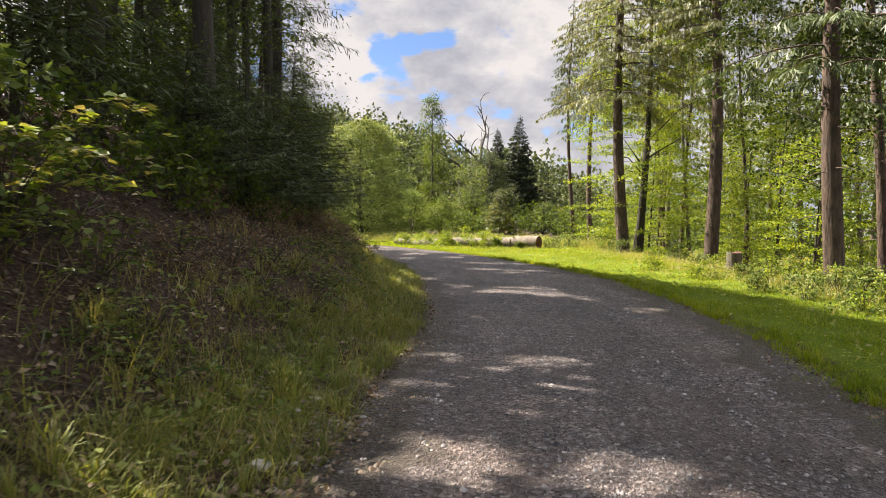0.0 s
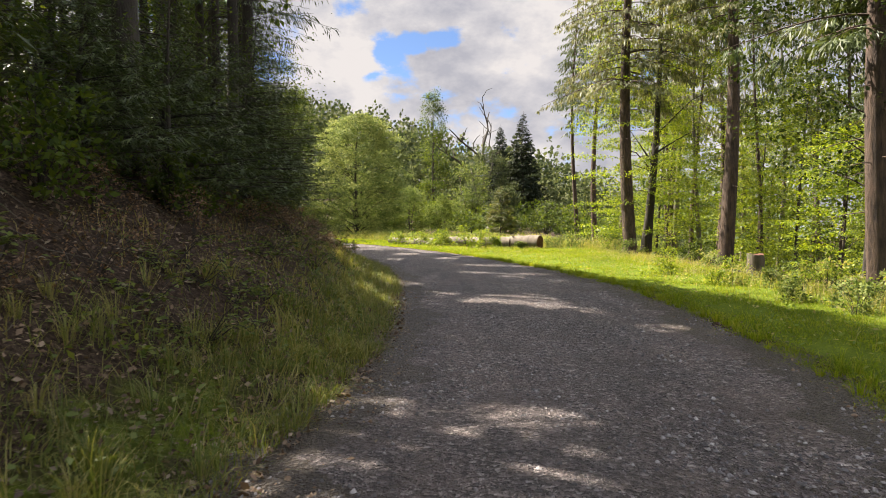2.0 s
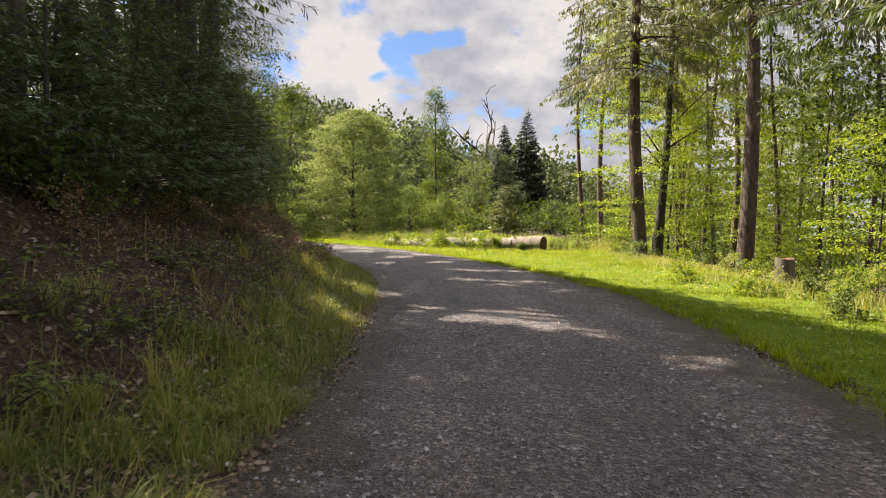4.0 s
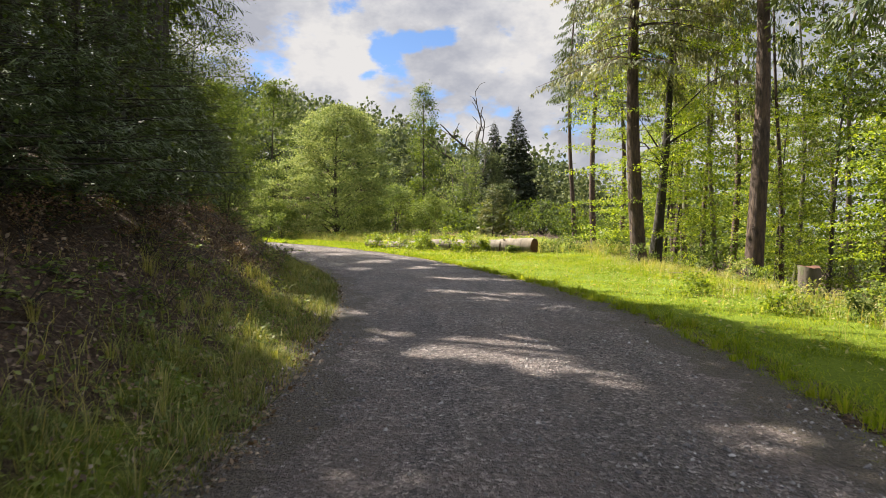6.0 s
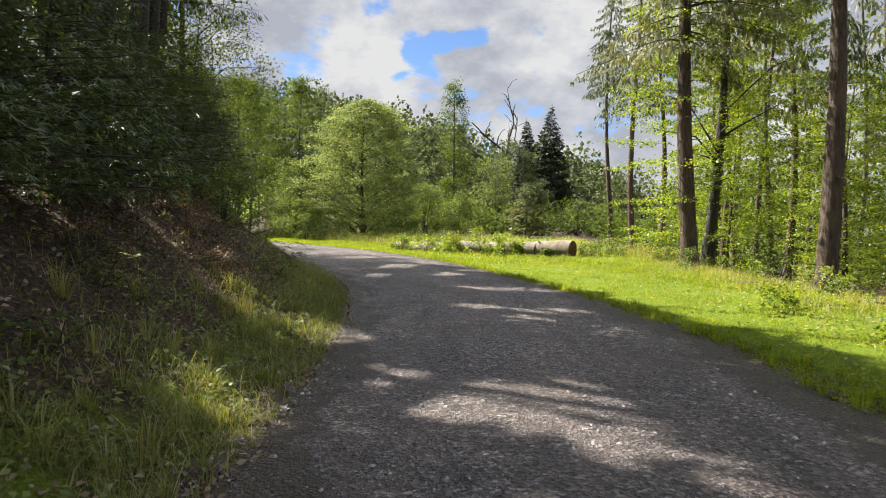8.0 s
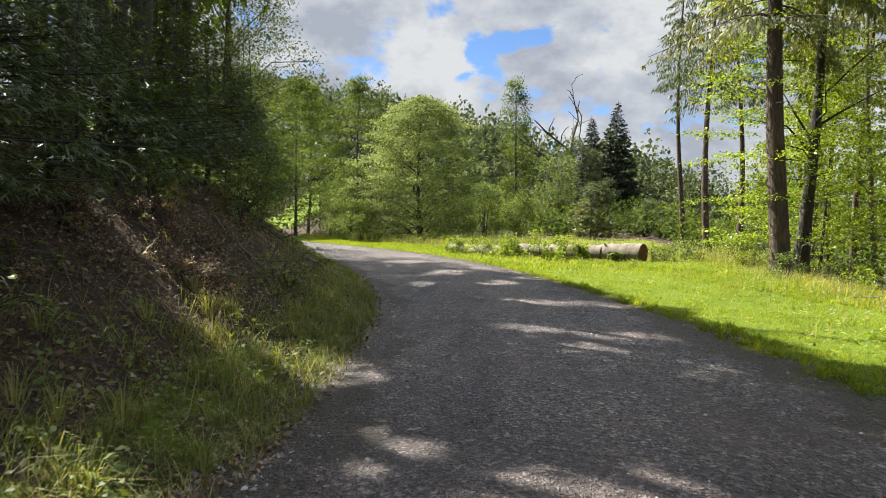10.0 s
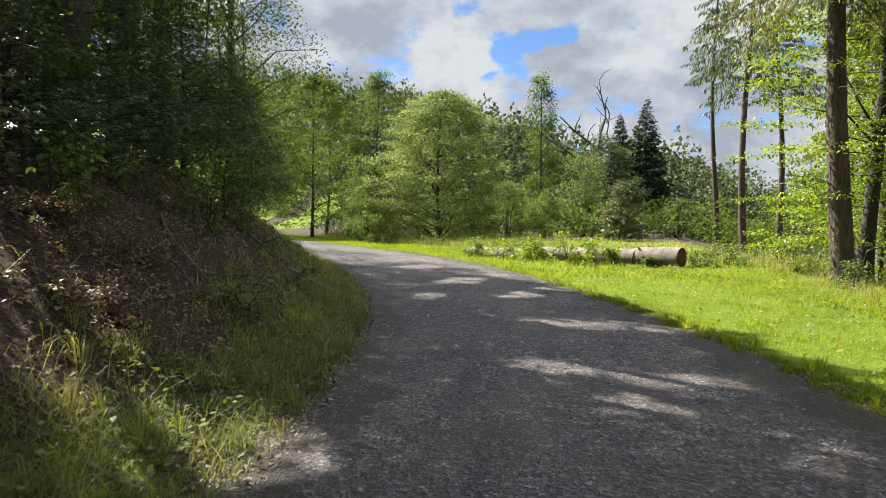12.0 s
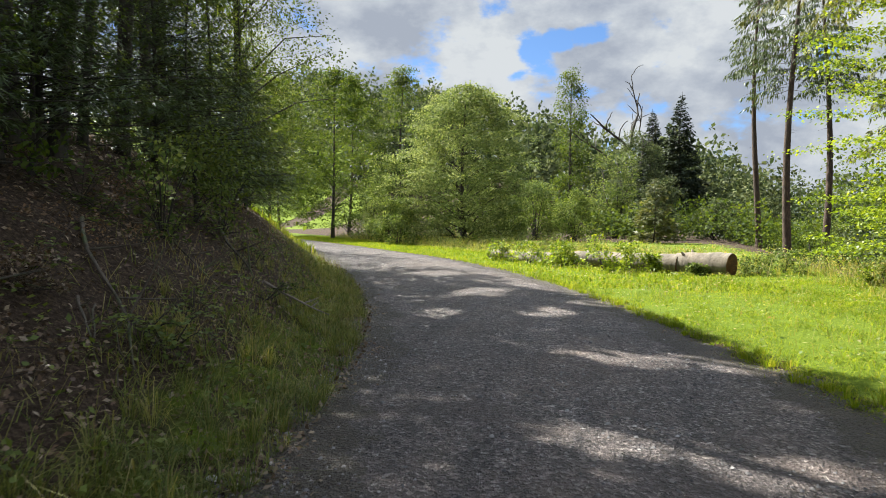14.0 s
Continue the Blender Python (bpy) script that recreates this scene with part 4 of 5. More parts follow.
for x, y, tall, r, low in ((-4.7, 12.5, 21, 0.21, 4.4), (-5.7, 10.7, 22, 0.2, 5.0), (-6.2, 13.2, 20, 0.09, 5.5), (-7.9, 15.5, 21, 0.16, 5.5), (-5.6, 20.3, 21, 0.17, 4.6), (-5.9, 23.0, 22, 0.21, 5.0), (-6.6, 25.0, 20, 0.14, 5.2), (-7.3, 27.4, 21, 0.15, 5.0), (-7.2, 26.2, 19, 0.09, 6.0),
                           (-9.3, 30.9, 21, 0.15, 5.5), (-8.9, 22.2, 21, 0.16, 6.0), (-8.8, 11.0, 21, 0.15, 5.5), (-7.4, 8.2, 20, 0.13, 5.0), (-10.6, 27.0, 21, 0.16, 6.0), (-9.9, 16.8, 20, 0.13, 6.0)):
    conifer("spruce", "tall spruce with a bare dark trunk above the bank", x, y, tall, r, low, 2.5, NEEDLE, BARK_DARK, 24, 6, 0.35, 0.8, 60, (0.24, 0.026), plain=True, keep=in_crown, gaps=0.3, fine_to=8.5, group="tall spruces above the bank")
# young beeches between them
for y, d, tall, rad in ((11.6, 2.9, 4.0, 1.2), (15.2, 2.7, 3.2, 1.2), (18.6, 2.9, 2.9, 1.1), (20.8, 3.6, 3.2, 1.2), (23.2, 3.8, 3.4, 1.2), (26.4, 2.8, 1.7, 0.5), (28.8, 3.5, 6.5, 1.8), (32.4, 3.3, 7.0, 2.0), (37.0, 3.4, 8.0, 2.0), (42.0, 3.4, 9.0, 2.4), (46.5, 4.0, 9.0, 2.6), (9.2, 4.6, 5.0, 1.5)):
    broadleaf("beech_sapling", "young beech with shaded green leaves on the bank", float(left_edge(y)) - d, y, tall, 0.04, (0.35, rad, 0.3, -0.1), BEECH_SHADED if y < 24 else BANKLEAF, BARK_DARK, int((36 if y < 24 else 70) * rad), 44, 0.052 if y < 24 else 0.07, 0.4, keep=in_crown, limbs=16, spray_r=0.5, group="young beeches on the bank", split=True)
# high crowns mostly above the view, there to shade the track
for x, y, tall, r in ((-7.5, 6.0, 19, 0.22), (-9.5, 12, 20, 0.25), (-8.6, 17.5, 21, 0.22), (-10.5, 19.6, 20, 0.25), (-9.0, 25.5, 19, 0.2), (-12.5, 29, 20, 0.24), (-13.5, 35, 19, 0.22),
                      (-12, 8, 20, 0.25), (-14, 17, 21, 0.25), (-6.0, 1.0, 18, 0.22), (-9.0, -2, 19, 0.22), (-15.5, 40, 18, 0.2), (-11.0, 33.5, 17, 0.18), (-14.5, 25, 20, 0.22)):
    broadleaf("beech_tree", "tall shaded beech above the bank, its crown mostly unseen and casting shade", x, y, tall, r, (6.5, 4.4, 0.6, -0.2), BEECH_SHADED, BARK_DARK, 200, 20, 0.37, 0.5, keep=in_crown, limbs=12, spray_r=0.9, group="beeches above the bank")
# three more added, crowns out of view, to shade track and right verge
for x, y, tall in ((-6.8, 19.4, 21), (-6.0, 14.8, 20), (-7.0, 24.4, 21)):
    broadleaf("beech_tree", "tall shaded beech above the bank, its crown mostly unseen and casting shade", x, y, tall, 0.17, (9.5, 4.6, 1.0, -0.2), BEECH_SHADED, BARK_DARK, 210, 20, 0.37, 0.5, keep=in_crown, limbs=10, spray_r=0.9, group="beeches above the bank")
broadleaf("beech_tree", "beech overhanging the track with small shaded leaves", -12.3, 40.5, 17, 0.22, (4.5, 4.8, 1.9, -0.3), BEECH_SHADED, BARK_DARK, 300, 60, 0.11, 0.5, limbs=60, spray_r=0.7, group="beeches above the bank", keep=in_crown)
broadleaf("beech_tree", "beech overhanging the track with small shaded leaves", -7.4, 24.5, 16, 0.2, (3.6, 3.4, 0.8, -0.3), BEECH_SHADED, BARK_DARK, 110, 45, 0.09, 0.5, limbs=50, spray_r=0.7, group="beeches above the bank", keep=in_crown)

# ---- trees right of the track ----
BIG = "tall straight spruce with brown bark and drooping branches"
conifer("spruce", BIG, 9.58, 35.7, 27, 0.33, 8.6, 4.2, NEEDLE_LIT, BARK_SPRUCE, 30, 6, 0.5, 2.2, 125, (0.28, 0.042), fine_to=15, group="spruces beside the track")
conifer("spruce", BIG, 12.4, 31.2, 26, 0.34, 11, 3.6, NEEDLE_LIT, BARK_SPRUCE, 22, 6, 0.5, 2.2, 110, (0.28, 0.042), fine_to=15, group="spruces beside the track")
conifer("spruce", BIG, 10.1, 17.15, 25, 0.255, 6.0, 3.0, NEEDLE, BARK_SPRUCE, 24, 5, 0.45, 1.2, 90, (0.3, 0.045), fine_to=10, group="spruces beside the track")
conifer("spruce", BIG, 14.3, 22.5, 25, 0.2, 7.0, 2.6, NEEDLE, BARK_SPRUCE, 20, 5, 0.45, 1.2, 80, (0.32, 0.05), fine_to=11, group="spruces beside the track")
for x, y, tall, r, low, reach in ((14.92, 78.5, 29, 0.27, 15, 3.0), (16.0, 72.2, 29, 0.32, 13, 3.8), (18.9, 74.4, 29, 0.3, 14.5, 3.2)):
    conifer("spruce", "slender tall spruce with a high drooping crown", x, y, tall, r, low, reach, NEEDLE, BARK_SPRUCE, 30, 5, 0.42, 1.5, 85, (0.42, 0.07), plain=True, gaps=0.3, group="slender spruces beyond the bend")
THIN = "slender grey-brown spruce trunk in the thinned wood"
for i, (x, y, r) in enumerate(((17.9, 55, 0.2), (17.0, 50, 0.22), (16.7, 46, 0.17), (15.0, 41.5, 0.14), (18.7, 48, 0.24), (25.4, 60, 0.22), (19.6, 44, 0.16), (24.9, 52, 0.2), (31.4, 60, 0.24), (21.3, 40, 0.17),
                               (20.5, 64, 0.22), (27.5, 44, 0.2), (23.5, 35, 0.2), (29, 38, 0.22), (26, 31, 0.2), (19.5, 27, 0.15), (33, 48, 0.25), (36, 56, 0.25), (22.5, 68, 0.2), (30, 70, 0.25), (18.6, 33.5, 0.13), (40, 66, 0.25), (14.6, 45, 0.1))):
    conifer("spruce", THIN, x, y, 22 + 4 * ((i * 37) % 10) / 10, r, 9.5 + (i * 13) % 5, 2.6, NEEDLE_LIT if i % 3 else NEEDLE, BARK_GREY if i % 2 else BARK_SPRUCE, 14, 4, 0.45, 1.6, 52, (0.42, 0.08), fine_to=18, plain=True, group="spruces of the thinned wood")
LITB = "young beech with sunlit yellow-green leaves"
broadleaf("beech_tree", "beech with a dark leaning trunk and sunlit yellow-green leaves", 10.95, 37.9, 20, 0.24, (1.4, 3.9, -0.2, 0), BEECH_LIT, BARK_DARK, 520, 115, 0.105, 0.2, lean=(0.03, 0), limbs=14, spray_r=0.66, shape=0.8)
for x, y, tall, r, low, rad in ((17.3, 35, 12, 0.1, 1.5, 2.8), (13.2, 43.5, 11, 0.09, 0.8, 2.0), (14.5, 26.5, 7.0, 0.06, 1.2, 2.0), (20.5, 46, 13, 0.1, 1.5, 3.2), (24.5, 38, 13, 0.1, 2, 3.2), (13.6, 43, 9, 0.08, 1.0, 2.4), (26, 56, 14, 0.1, 2, 3.6), (18.5, 24, 9, 0.08, 2, 2.4), (30, 30, 13, 0.1, 2, 3.2)):
    broadleaf("beech_tree", LITB, x, y, tall, r, (low, rad, 0, 0), BEECH_LIT, BARK_DARK, int(25 * rad * rad), 88, 0.105, 0.2, lean=(0.06, 0.0), limbs=12, spray_r=0.6, group="young beeches in the wood")
# crowns over the verge, their shade put into the leaf colour
broadleaf("maple_tree", "maple with dark shaded leaves hanging low", 11.4, 19.9, 15, 0.1, (3.4, 2.2, -2.6, -0.2), MAPLE_SHADED, BARK_DARK, 180, 60, 0.12, 0.6, limbs=30, spray_r=0.55)
broadleaf("maple_tree", "maple with dark shaded leaves hanging low", 12.4, 16.3, 15, 0.1, (4.6, 2.8, -0.5, -0.2), MAPLE_SHADED, BARK_DARK, 180, 60, 0.12, 0.6, limbs=30, spray_r=0.55)

# undergrowth at the wood's edge
for i in range(46):
    y = 9 + 32 * rng.uniform()
    x = 8.2 + rng.uniform(0, 5.5) - 0.06 * max(0, 16 - y) * 4
    if 7.5 < x < 12 and 20 < y < 25.5:
        continue
    shrub("bramble", "low sunlit bramble at the edge of the wood", x, y, rng.uniform(0.35, 0.9), rng.uniform(0.4, 0.9), (SHRUB, BEECH_LIT, BEECH_LIT, WEED)[i % 4], 560, 0.07, group="brambles at the wood's edge", clumps=14)
for i in range(34):
    y = 9.5 + 13 * rng.uniform()
    x = float(right_edge(y)) + rng.uniform(2.6, 6.0)
    if x > 7.2 and y > 19.5:
        continue
    shrub("bramble", "sunlit bramble with yellow-green leaves beside the track", x, y, rng.uniform(0.35, 0.8), rng.uniform(0.4, 0.8), (BEECH_LIT, SHRUB, WEED)[i % 3], 620, 0.065, group="brambles at the wood's edge", clumps=14)
for i in range(40):
    y = 22 + 45 * rng.uniform()
    x = 14 + rng.uniform(0, 24)
    shrub("undergrowth", "green undergrowth below the spruces", x, y, rng.uniform(0.9, 2.6), rng.uniform(0.9, 1.9), (BEECH_SHADED, SHRUB)[i % 2], 700, 0.14, group="undergrowth in the wood", clumps=18)


def stump(x, y, r, tall):
    t = new("tree_stump")
    t.location = (x, y, float(height(x, y)) - 0.05)
    tagged(t, "short broken tree stump with reddish wood", "stump")
    h = np.linspace(0, tall, 6)
    V, F = tube(np.stack([0 * h, 0 * h, h], 1), r * np.array([1.45, 1.15, 1.0, 0.97, 0.98, 0.94]), 14, 0.07)
    V[-14:, 2] += rng.uniform(-0.05, 0.04, 14)
    part("bark", V, F, BARK_GREY, t, smooth=True)
    top = np.concatenate([V[-14:] - (0, 0, 0.01), [(0, 0, tall - 0.02)]])
    part("cut_face", top, [(i, (i + 1) % 14, 14) for i in range(14)], CUT, t, "weathered reddish cut face")


stump(9.9, 22.9, 0.26, 0.8)
stump(13.0, 28.0, 0.2, 0.5)


def log(x0, y0, x1, y1, r, name, label):
    """A felled trunk along the ground, with sawn ends."""
    t = new(name)
    a, b = Vector((x0, y0, float(height(x0, y0)) + r - 0.14)), Vector((x1, y1, float(height(x1, y1)) + r - 0.14))
    L = (b - a).length
    t.matrix_world = Matrix.Translation(a) @ (b - a).to_track_quat("X", "Z").to_matrix().to_4x4()
    tagged(t, label, "log")
    s = np.linspace(0, L, 24)
    rr = r * (1 - 0.12 * s / L) * (1 + 0.035 * np.sin(s * 5.1) + rng.uniform(-0.02, 0.02, 24))
    line = np.stack([s, 0.03 * np.sin(s * 1.7), 0.02 * np.sin(s * 2.3)], 1)
    V, F = tube(line, rr, 22, 0.015)
    part("bark", V, F, LOGBARK, t, smooth=True)
    for ring, sign, nm in ((V[:22], -1, "sawn_end"), (V[-22:], 1, "sawn_end")):
        c = ring.mean(0)
        W = np.concatenate([ring * 0.999 + c * 0.001, c[None] + 0.75 * (ring - c) + (sign * 0.012, 0, 0), c[None] + (sign * 0.016, 0, 0)])
        Ft = [(i, (i + 1) % 22, 22 + i) for i in range(22)] + [((i + 1) % 22, 22 + (i + 1) % 22, 22 + i) for i in range(22)] + [(22 + i, 22 + (i + 1) % 22, 44) for i in range(22)]
        part(nm, W, Ft, CUT, t, "reddish weathered saw cut")
    # a slab of loose bark and stubs of limbs
    for i in range(5):
        q, an = rng.uniform(0.6, L - 0.3), rng.uniform(0.3, 2.8)
        o = np.array([0, math.cos(an), math.sin(an)])
        part("limb_stub", *tube([np.array([q, 0, 0]) + o * r * 0.8, np.array([q + 0.03, 0, 0]) + o * r * 1.08, np.array([q + 0.05, 0, 0]) + o * r * 1.18], [0.05, 0.04, 0.025], 6), DEADWOOD, t)


log(5.6, 39.35, 4.1, 40.5, 0.42, "felled_log", "short thick felled log with a reddish sawn end")
log(4.15, 40.35, 0.6, 43.0, 0.36, "felled_log", "long pale barkless felled log lying in the grass")
log(-0.3, 43.7, -3.2, 46.6, 0.28, "felled_log", "pale felled log half hidden by weeds")
for x, y, tall, rad in ((2.6, 40.3, 1.1, 0.9), (1.6, 40.8, 1.25, 1.0), (0.2, 41.6, 1.0, 0.9), (-1.2, 43.2, 0.9, 0.8), (-2.6, 45.0, 0.9, 0.9), (4.6, 39.3, 0.45, 0.5), (3.2, 39.9, 0.7, 0.6), (6.6, 40.2, 0.8, 0.9), (7.6, 41.0, 0.9, 1.1), (0.2, 42.0, 0.8, 0.8)):
    shrub("bush", "low leafy green bush growing round the felled log", x, y, tall, rad, BEECH_LIT if x < 4 else SHRUB, 900, 0.10, group="bushes round the log")

# ---- beyond the bend ----
broadleaf("hornbeam_tree", "round bushy hornbeam with pale green leaves in sunlight", -7.5, 62.8, 10.9, 0.18, (0.1, 4.9, 0, 0), SHRUB_PALE, BARK_DARK, 760, 80, 0.15, 0.4, limbs=60, spray_r=0.6, shape=1.0)
broadleaf("ash_tree", "tall narrow tree with dark ragged foliage", -1.65, 105, 21.0, 0.25, (1.5, 2.4, 0, 0), BEECH_SHADED, BARK_DARK, 110, 80, 0.24, 1.2, limbs=60, spray_r=0.75, shape=1.0)
conifer("spruce", "pointed spruce standing alone, coloured dark as backlit", 13.8, 120, 20.6, 0.25, 0.8, 4.3, NEEDLE_BACKLIT, BARK_DARK, 46, 12, 0.12, 0.3, 46, (0.6, 0.2), plain=True, bare=False, group="pair of dark spruces")
conifer("spruce", "pointed spruce standing alone, coloured dark as backlit", 9.7, 123, 18.8, 0.25, 0.8, 3.6, NEEDLE_BACKLIT, BARK_DARK, 44, 12, 0.12, 0.3, 44, (0.6, 0.2), plain=True, bare=False, group="pair of dark spruces")
for x, y, tall, rad, mat, n in ((-3.5, 75, 5.4, 2.8, SHRUB, 2200), (3.6, 85, 9.5, 3.4, SHRUB, 3000), (9.0, 100, 10.8, 2.6, GREYLEAF, 3000), (-0.2, 72, 4.4, 2.4, SHRUB, 1800), (17.5, 96, 4.0, 2.6, GREYLEAF, 2000), (21, 100, 6, 3.2, GREYLEAF, 2200),
                                (-13.5, 64, 6.5, 2.6, SHRUB, 2600), (-11.5, 60, 3.2, 1.8, SHRUB, 1400), (7.2, 80, 5.5, 2.6, GREYLEAF, 1800), (-4.6, 66, 3.4, 2.0, SHRUB, 1500), (12.5, 84, 4.0, 2.6, GREYLEAF, 1500), (23, 88, 5, 3, SHRUB, 1800),
                                (5.0, 92, 11.5, 2.8, GREYLEAF, 2200), (-9, 80, 7, 4, SHRUB, 2200), (-17, 70, 6, 3, SHRUB, 2200)):
    shrub("bush", "leafy bush in the scrub beyond the bend", x, y, tall, rad, mat, int(n * 3.4), 0.14 if y < 78 else 0.19, group="scrub beyond the bend", clumps=30)
conifer("spruce_sapling", "small light green young spruce", 5.9, 70.5, 5.2, 0.06, 0.3, 1.7, NEEDLE_LIT, BARK_DARK, 16, 6, 0.15, 0.1, 16, (0.5, 0.14), bare=False)
for x, y, tall, rad in ((-21, 72, 15, 3.6), (-17.5, 82, 17, 4), (-26, 70, 14, 4), (-24, 84, 17, 4.5), (-30, 80, 16, 4.5)):
    broadleaf("beech_tree", "leafy beech at the edge of the far wood", x, y, tall, 0.16, (1.0, rad, 0, 0), BEECH_SHADED, BARK_DARK, 190, 70, 0.19, 0.4, limbs=26, spray_r=0.75, shape=0.8, group="beeches beyond the bend")


def snag(x, y):
    """A dead tree with bare forked limbs."""
    t = new("dead_tree")
    t.location = (x, y, float(height(x, y)) - 0.1)
    tagged(t, "bare dead tree with forked grey limbs", "tree")
    hp = Heap()
    own = np.random.default_rng(11)

    def limb(s, d, L, r, depth):
        n = 7
        p, d = [np.array(s, dtype=float)], np.array(d, dtype=float)
        for i in range(n):
            d = unit(d + own.normal(0, 0.24, 3) + (0, 0, 0.06))
            p.append(p[-1] + d * L / n)
        hp.add(*tube(p, r * np.linspace(1, 0.4, n + 1), 6))
        if depth:
            for i in range(3):
                at = p[own.integers(2, n + 1)]
                limb(at, unit(d + own.normal(0, 0.5, 3) * (1, 0.6, 0.3) + (0, 0, 0.25)), L * own.uniform(0.35, 0.6), r * 0.55, depth - 1)

    limb((0, 0, 0), (0, 0, 1), 12.0, 0.27, 0)
    limb((0.0, 0, 11.4), (-0.15, 0, 1), 7.5, 0.19, 1)
    limb((0.1, 0, 11.4), (0.3, 0, 1), 9.0, 0.2, 2)
    limb((1.2, 0, 8.5), (0.1, 0.1, 1), 9.5, 0.17, 1)
    limb((-2.6, 0, 0), (-0.05, 0, 1), 11.0, 0.2, 0)
    limb((-2.9, 0, 10.4), (-0.4, 0, 0.9), 8.0, 0.15, 1)
    hp.part("trunk", BARK_DARK, t, smooth=True)


snag(6.0, 112)


def far_wood(name, label, n, place, tall, spread, cards, size, mat, z_of=height, keep=None):
    """Distant woods: many leafy crowns as one mass."""
    C = np.array([place() for _ in range(n)])
    H = rng.uniform(*tall, n)
    R = rng.uniform(*spread, n)
    base = z_of(C[:, 0], C[:, 1])
    k = cards
    u = ball(n * k)
    u[:, 2] = np.abs(u[:, 2]) * 1.85 - 0.85
    idx = np.repeat(np.arange(n), k)
    lump = 1 + 0.25 * np.sin(u[:, 0] * 5 + idx) * np.sin(u[:, 1] * 5 + idx * 2) + rng.uniform(-0.2, 0.1, n * k)
    P = np.stack([C[idx, 0] + u[:, 0] * R[idx] * lump, C[idx, 1] + u[:, 1] * R[idx] * lump, base[idx] + H[idx] * 0.55 + u[:, 2] * H[idx] * 0.45 * lump], 1)
    A = u + rng.normal(0, 0.8, u.shape)
    N = u * 0.6 + rng.normal(0, 0.5, u.shape) + (0, 0, 0.7)
    sz = size * rng.uniform(0.6, 1.4, n * k)
    if keep is not None:
        ok = keep(P)
        P, A, N, sz = P[ok], A[ok], N[ok], sz[ok]
    tagged(part(name, *leaves(P, A, N, sz, sz * 0.75), mat), label, "woods", kind="stuff")


for i in range(11):
    conifer("spruce", "distant grey spruce with a bare trunk on the hillside", -37 + 1.5 * i + rng.uniform(-0.5, 0.5), 128 + rng.uniform(-4, 6), 15 + 2 * rng.uniform(), 0.2, 9, 2.4, NEEDLE_BACKLIT, BARK_GREY, 9, 5, 0.3, 0.4, 10, (1.1, 0.35), plain=True, bare=False, group="spruces on the hillside")
far_wood("hill_wood", "distant wooded hillside", 300, lambda: (rng.uniform(-105, 50), rng.uniform(150, 240)), (13, 19), (3.0, 5.0), 170, 1.1, GREYLEAF)
far_wood("thicket", "dense dark thicket of low bushes beyond the bend", 80, lambda: (rng.uniform(-14, 22), rng.uniform(74, 94)), (2.2, 4.4), (1.5, 2.6), 210, 0.26, BEECH_SHADED)
far_wood("far_trees", "grey-green trees in the distance", 60, lambda: (rng.uniform(14, 60), rng.uniform(128, 165)), (10, 16), (2.6, 4.2), 330, 0.6, GREYLEAF)
far_wood("far_scrub", "low scrub in front of the distant trees", 80, lambda: (rng.uniform(19, 75), rng.uniform(92, 128)), (3, 6.5), (2.0, 3.4), 200, 0.45, GREYLEAF)
far_wood("valley_wood", "green trees behind the thinned wood", 110, lambda: (rng.uniform(30, 120), rng.uniform(70, 125)), (9, 17), (2.6, 4.2), 380, 0.42, BEECH_SHADED)
far_wood("slope_wood", "dark green trees behind the thinned spruces", 34, lambda: (rng.uniform(24, 52), rng.uniform(44, 74)), (14, 21), (2.6, 4.0), 330, 0.34, BEECH_SHADED)
far_wood("valley_side", "green wood down the slope", 60, lambda: (rng.uniform(38, 90), rng.uniform(5, 70)), (10, 18), (2.6, 4.2), 300, 0.45, SHRUB)
far_wood("bank_wood", "dense wood above the bank", 44, lambda: (rng.uniform(-60, -17), rng.uniform(-10, 60)), (14, 20), (3.0, 4.6), 420, 0.45, BEECH_SHADED, keep=in_crown)
far_wood("wood_behind", "wood closing the track behind", 40, lambda: (rng.uniform(-40, 45), rng.uniform(-55, -25)), (13, 19), (3.0, 4.6), 160, 0.8, SHRUB)

# ---- on the bank ----
for x, y, tall, rad, mat, n, size in ((-3.4, 5.2, 1.7, 0.7, SHRUB, 700, 0.11), (-4.0, 7.2, 1.3, 0.9, BEECH_SHADED, 900, 0.1), (-3.6, 9.0, 1.2, 0.9, BEECH_SHADED, 900, 0.09), (-5.0, 4.6, 1.8, 1.0, BEECH_SHADED, 1000, 0.1), (-4.6, 10.6, 1.6, 1.2, BEECH_SHADED, 1200, 0.09),
                                      (-3.3, 11.4, 0.9, 0.8, BEECH_SHADED, 800, 0.08), (-3.9, 20.2, 1.3, 0.9, SHRUB, 900, 0.09), (-4.4, 24.3, 1.4, 0.7, SHRUB, 800, 0.08), (-5.3, 27.3, 1.6, 0.7, SHRUB, 800, 0.08), (-5.2, 21.8, 1.8, 1.2, BEECH_SHADED, 1200, 0.09)):
    shrub("bush", "leafy shrub on the shaded bank", x, y, tall, rad, mat, n, size, group="shrubs on the bank", clumps=24, keep=in_crown)
for i in range(17):
    y = 3 + i * 1.3
    shrub("dead_bracken", "brown dead bracken and brambles on the bank", float(left_edge(y)) - rng.uniform(1.9, 3.2), y, rng.uniform(0.35, 0.7), 0.7, BRACKEN, 700, 0.032, group="dead bracken on the bank")

for i in range(10):
    y = 17.8 + 0.32 * i
    shrub("dead_bracken", "brown dead bracken and brambles on the bank", float(left_edge(y)) - rng.uniform(1.5, 3.0), y, rng.uniform(0.3, 0.5), 0.55, LITTER, 800, 0.04, group="dead bracken on the bank")


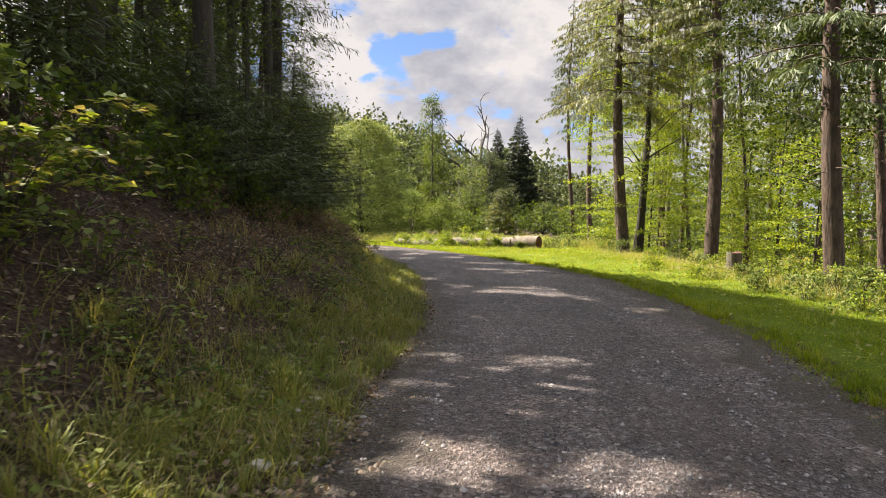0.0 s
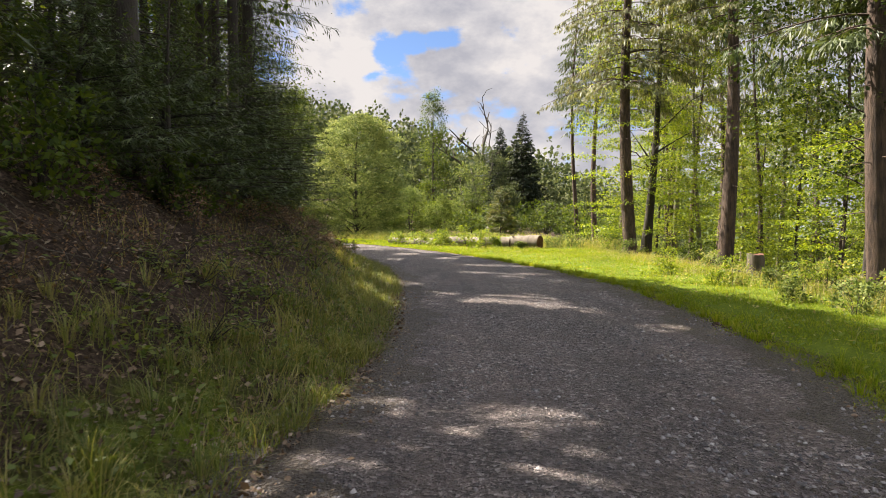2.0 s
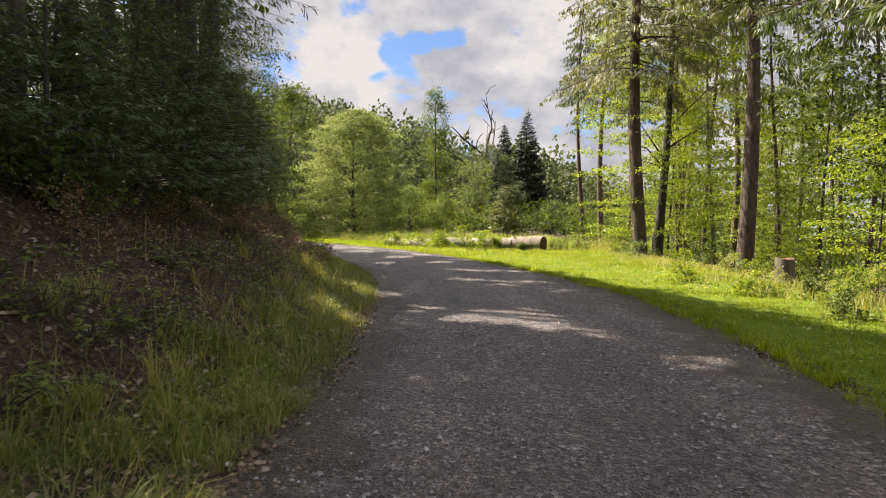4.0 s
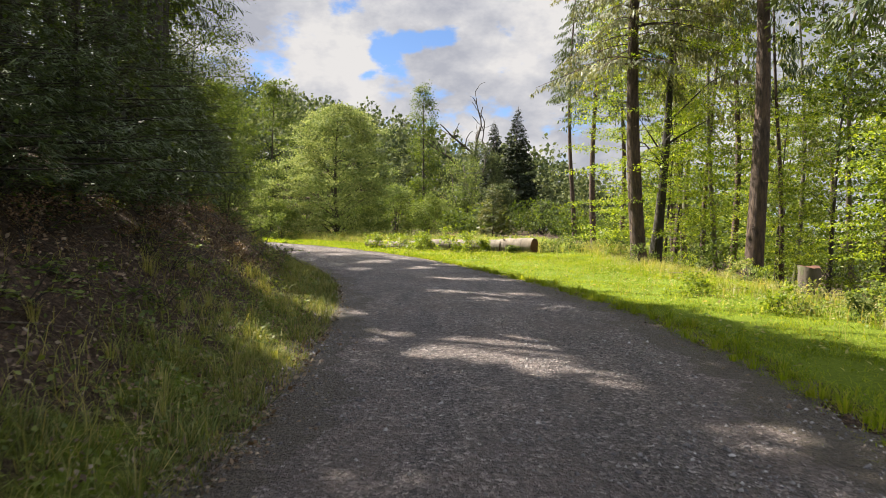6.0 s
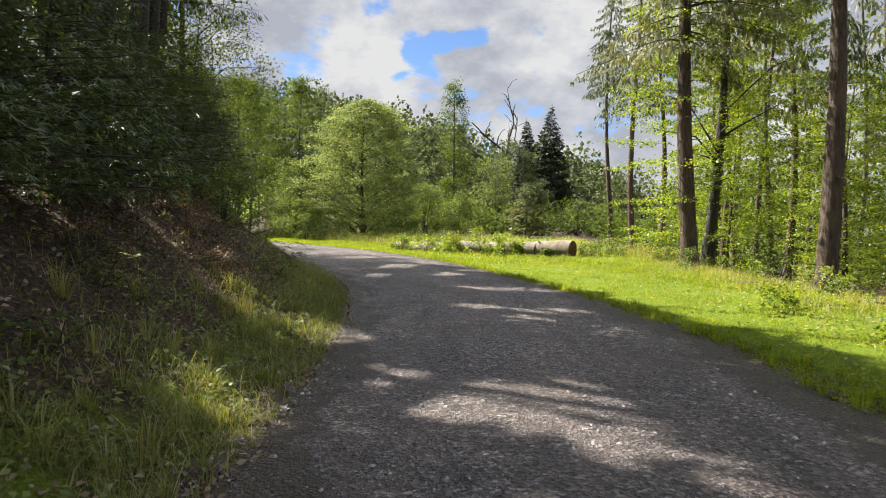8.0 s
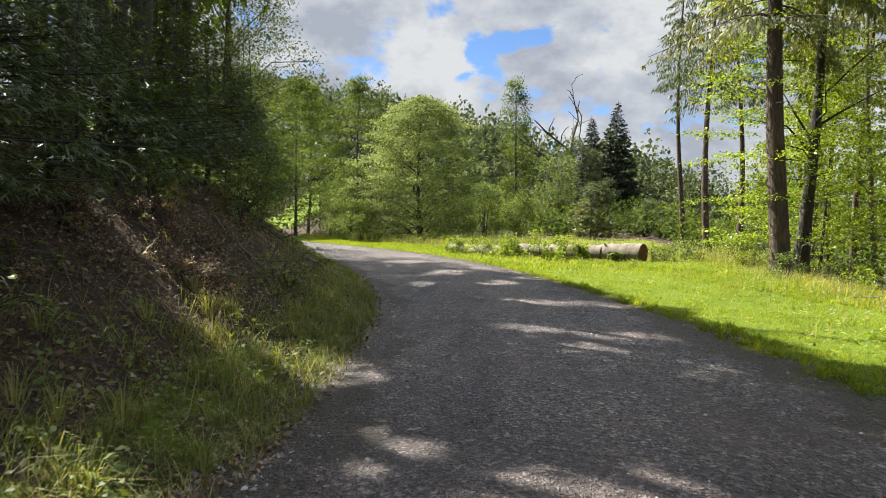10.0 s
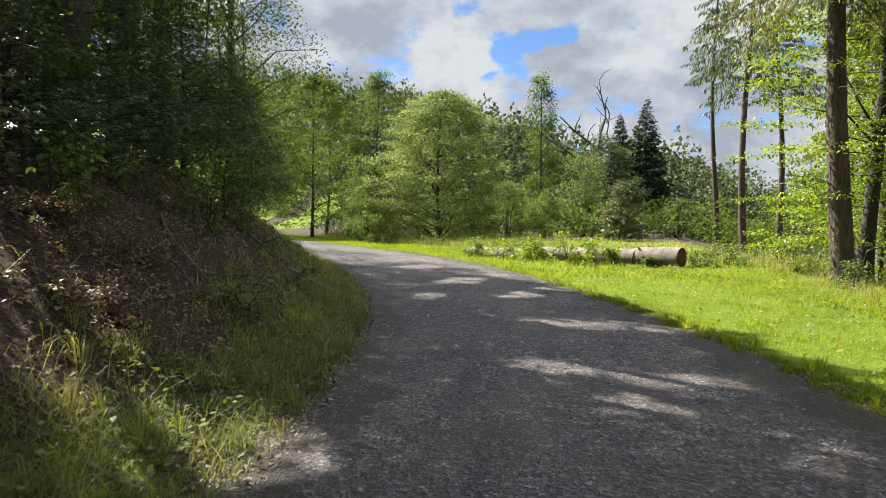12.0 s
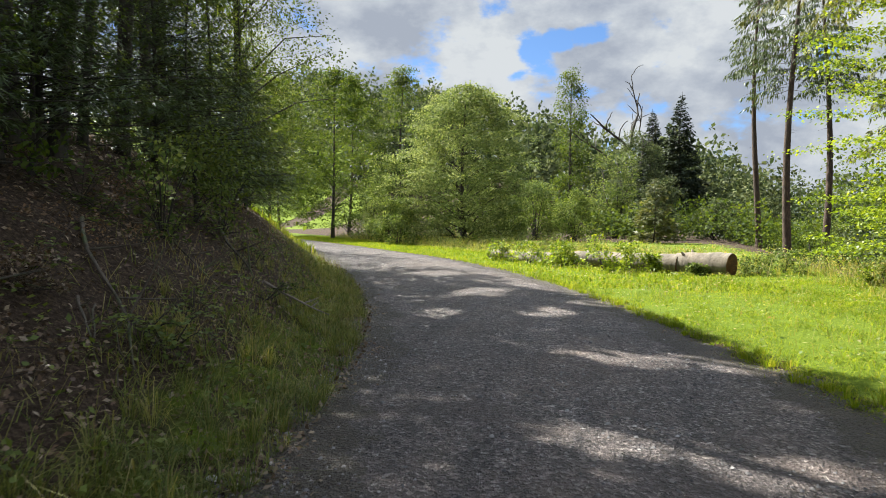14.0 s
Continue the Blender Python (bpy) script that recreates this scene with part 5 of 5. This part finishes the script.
def branch(x, y, turn, L, r, label, mat=None, lift=0.05, forks=3):
    """A fallen branch lying on the bank."""
    t = new("fallen_branch")
    hp = Heap()
    s = np.linspace(0, 1, 8)
    px, py = x + np.cos(turn) * L * s + 0.02 * L * np.sin(s * 9 + x), y + np.sin(turn) * L * s + 0.02 * L * np.sin(s * 6 + y)
    line = np.stack([px, py, height(px, py) + lift + r], 1)
    hp.add(*tube(line, r * np.linspace(1, 0.35, 8), 6, 0.15))
    for i in range(forks):
        q = rng.integers(2, 7)
        d = unit(np.array([np.cos(turn + rng.choice([-1, 1]) * 0.8), np.sin(turn + 0.8), rng.uniform(-0.1, 0.5)]))
        hp.add(*tube([line[q], line[q] + d * L * 0.12, line[q] + d * L * 0.25 + (0, 0, 0.02)], [r * 0.5, r * 0.4, r * 0.2], 5))
    hp.part("wood", mat or DEADWOOD, t)
    return tagged(t, label, "branch", "fallen branches")


branch(-3.3, 25.0, 0.75, 1.0, 0.024, "thin pale forked branch fallen on the bank", lift=0.22)
for x, y, a, L, r in ((-4.6, 21.0, -0.5, 2.2, 0.02), (-4.2, 22.6, -0.7, 2.6, 0.025), (-5.0, 24.6, -0.4, 2.0, 0.02), (-4.3, 19.0, -0.9, 1.6, 0.015), (-3.4, 17.4, -0.6, 1.4, 0.012), (-5.2, 27.0, -0.8, 2.2, 0.03), (-3.8, 15.2, -0.5, 1.2, 0.012)):
    branch(x, y, a, L, r, "dry dead branch lying down the bank", BARK_GREY)
for i in range(7):
    y = 18.5 + 8.5 * rng.uniform()
    branch(float(left_edge(y)) - rng.uniform(1.7, 3.0), y, rng.uniform(-1.4, -0.5), rng.uniform(0.5, 1.0), rng.uniform(0.008, 0.018), "dry broken branch among the leaf litter", BARK_GREY, rng.uniform(0.04, 0.15), 2)
branch(9.4, 23.4, -0.9, 1.4, 0.035, "short crooked dead branch at the wood's edge", BARK_DARK, 0.1)
branch(7.6, 26.0, 0.4, 2.4, 0.015, "long thin dead stick in the grass", DEADWOOD, 0.12)
branch(10.8, 15.6, 2.2, 1.6, 0.04, "short crooked dead branch at the wood's edge", DEADWOOD, 0.15)


def stone(x, y, s, label):
    bm = bmesh.new()
    bmesh.ops.create_icosphere(bm, subdivisions=2, radius=s)
    for v in bm.verts:
        v.co *= 1 + 0.25 * noise.noise(v.co * (2.2 / s) + Vector((x, y, 0)))
        v.co.z *= 0.5
    me = bpy.data.meshes.new("stone")
    bm.to_mesh(me)
    bm.free()
    me.materials.append(PEBBLE)
    ob = new("stone", me)
    ob.location = (x, y, max(float(height(x, y)), float(road_z(x, y)) if x > left_edge(y) else -9) + s * 0.2)
    tagged(ob, label, "stone", "loose stones")


stone(-1.15, 4.2, 0.07, "pale grey stone at the track's edge")
for i in range(14):
    y = rng.uniform(3.5, 24)
    stone(float(left_edge(y)) + rng.uniform(-0.3, 0.35), y, rng.uniform(0.02, 0.045), "small grey stone at the track's edge")
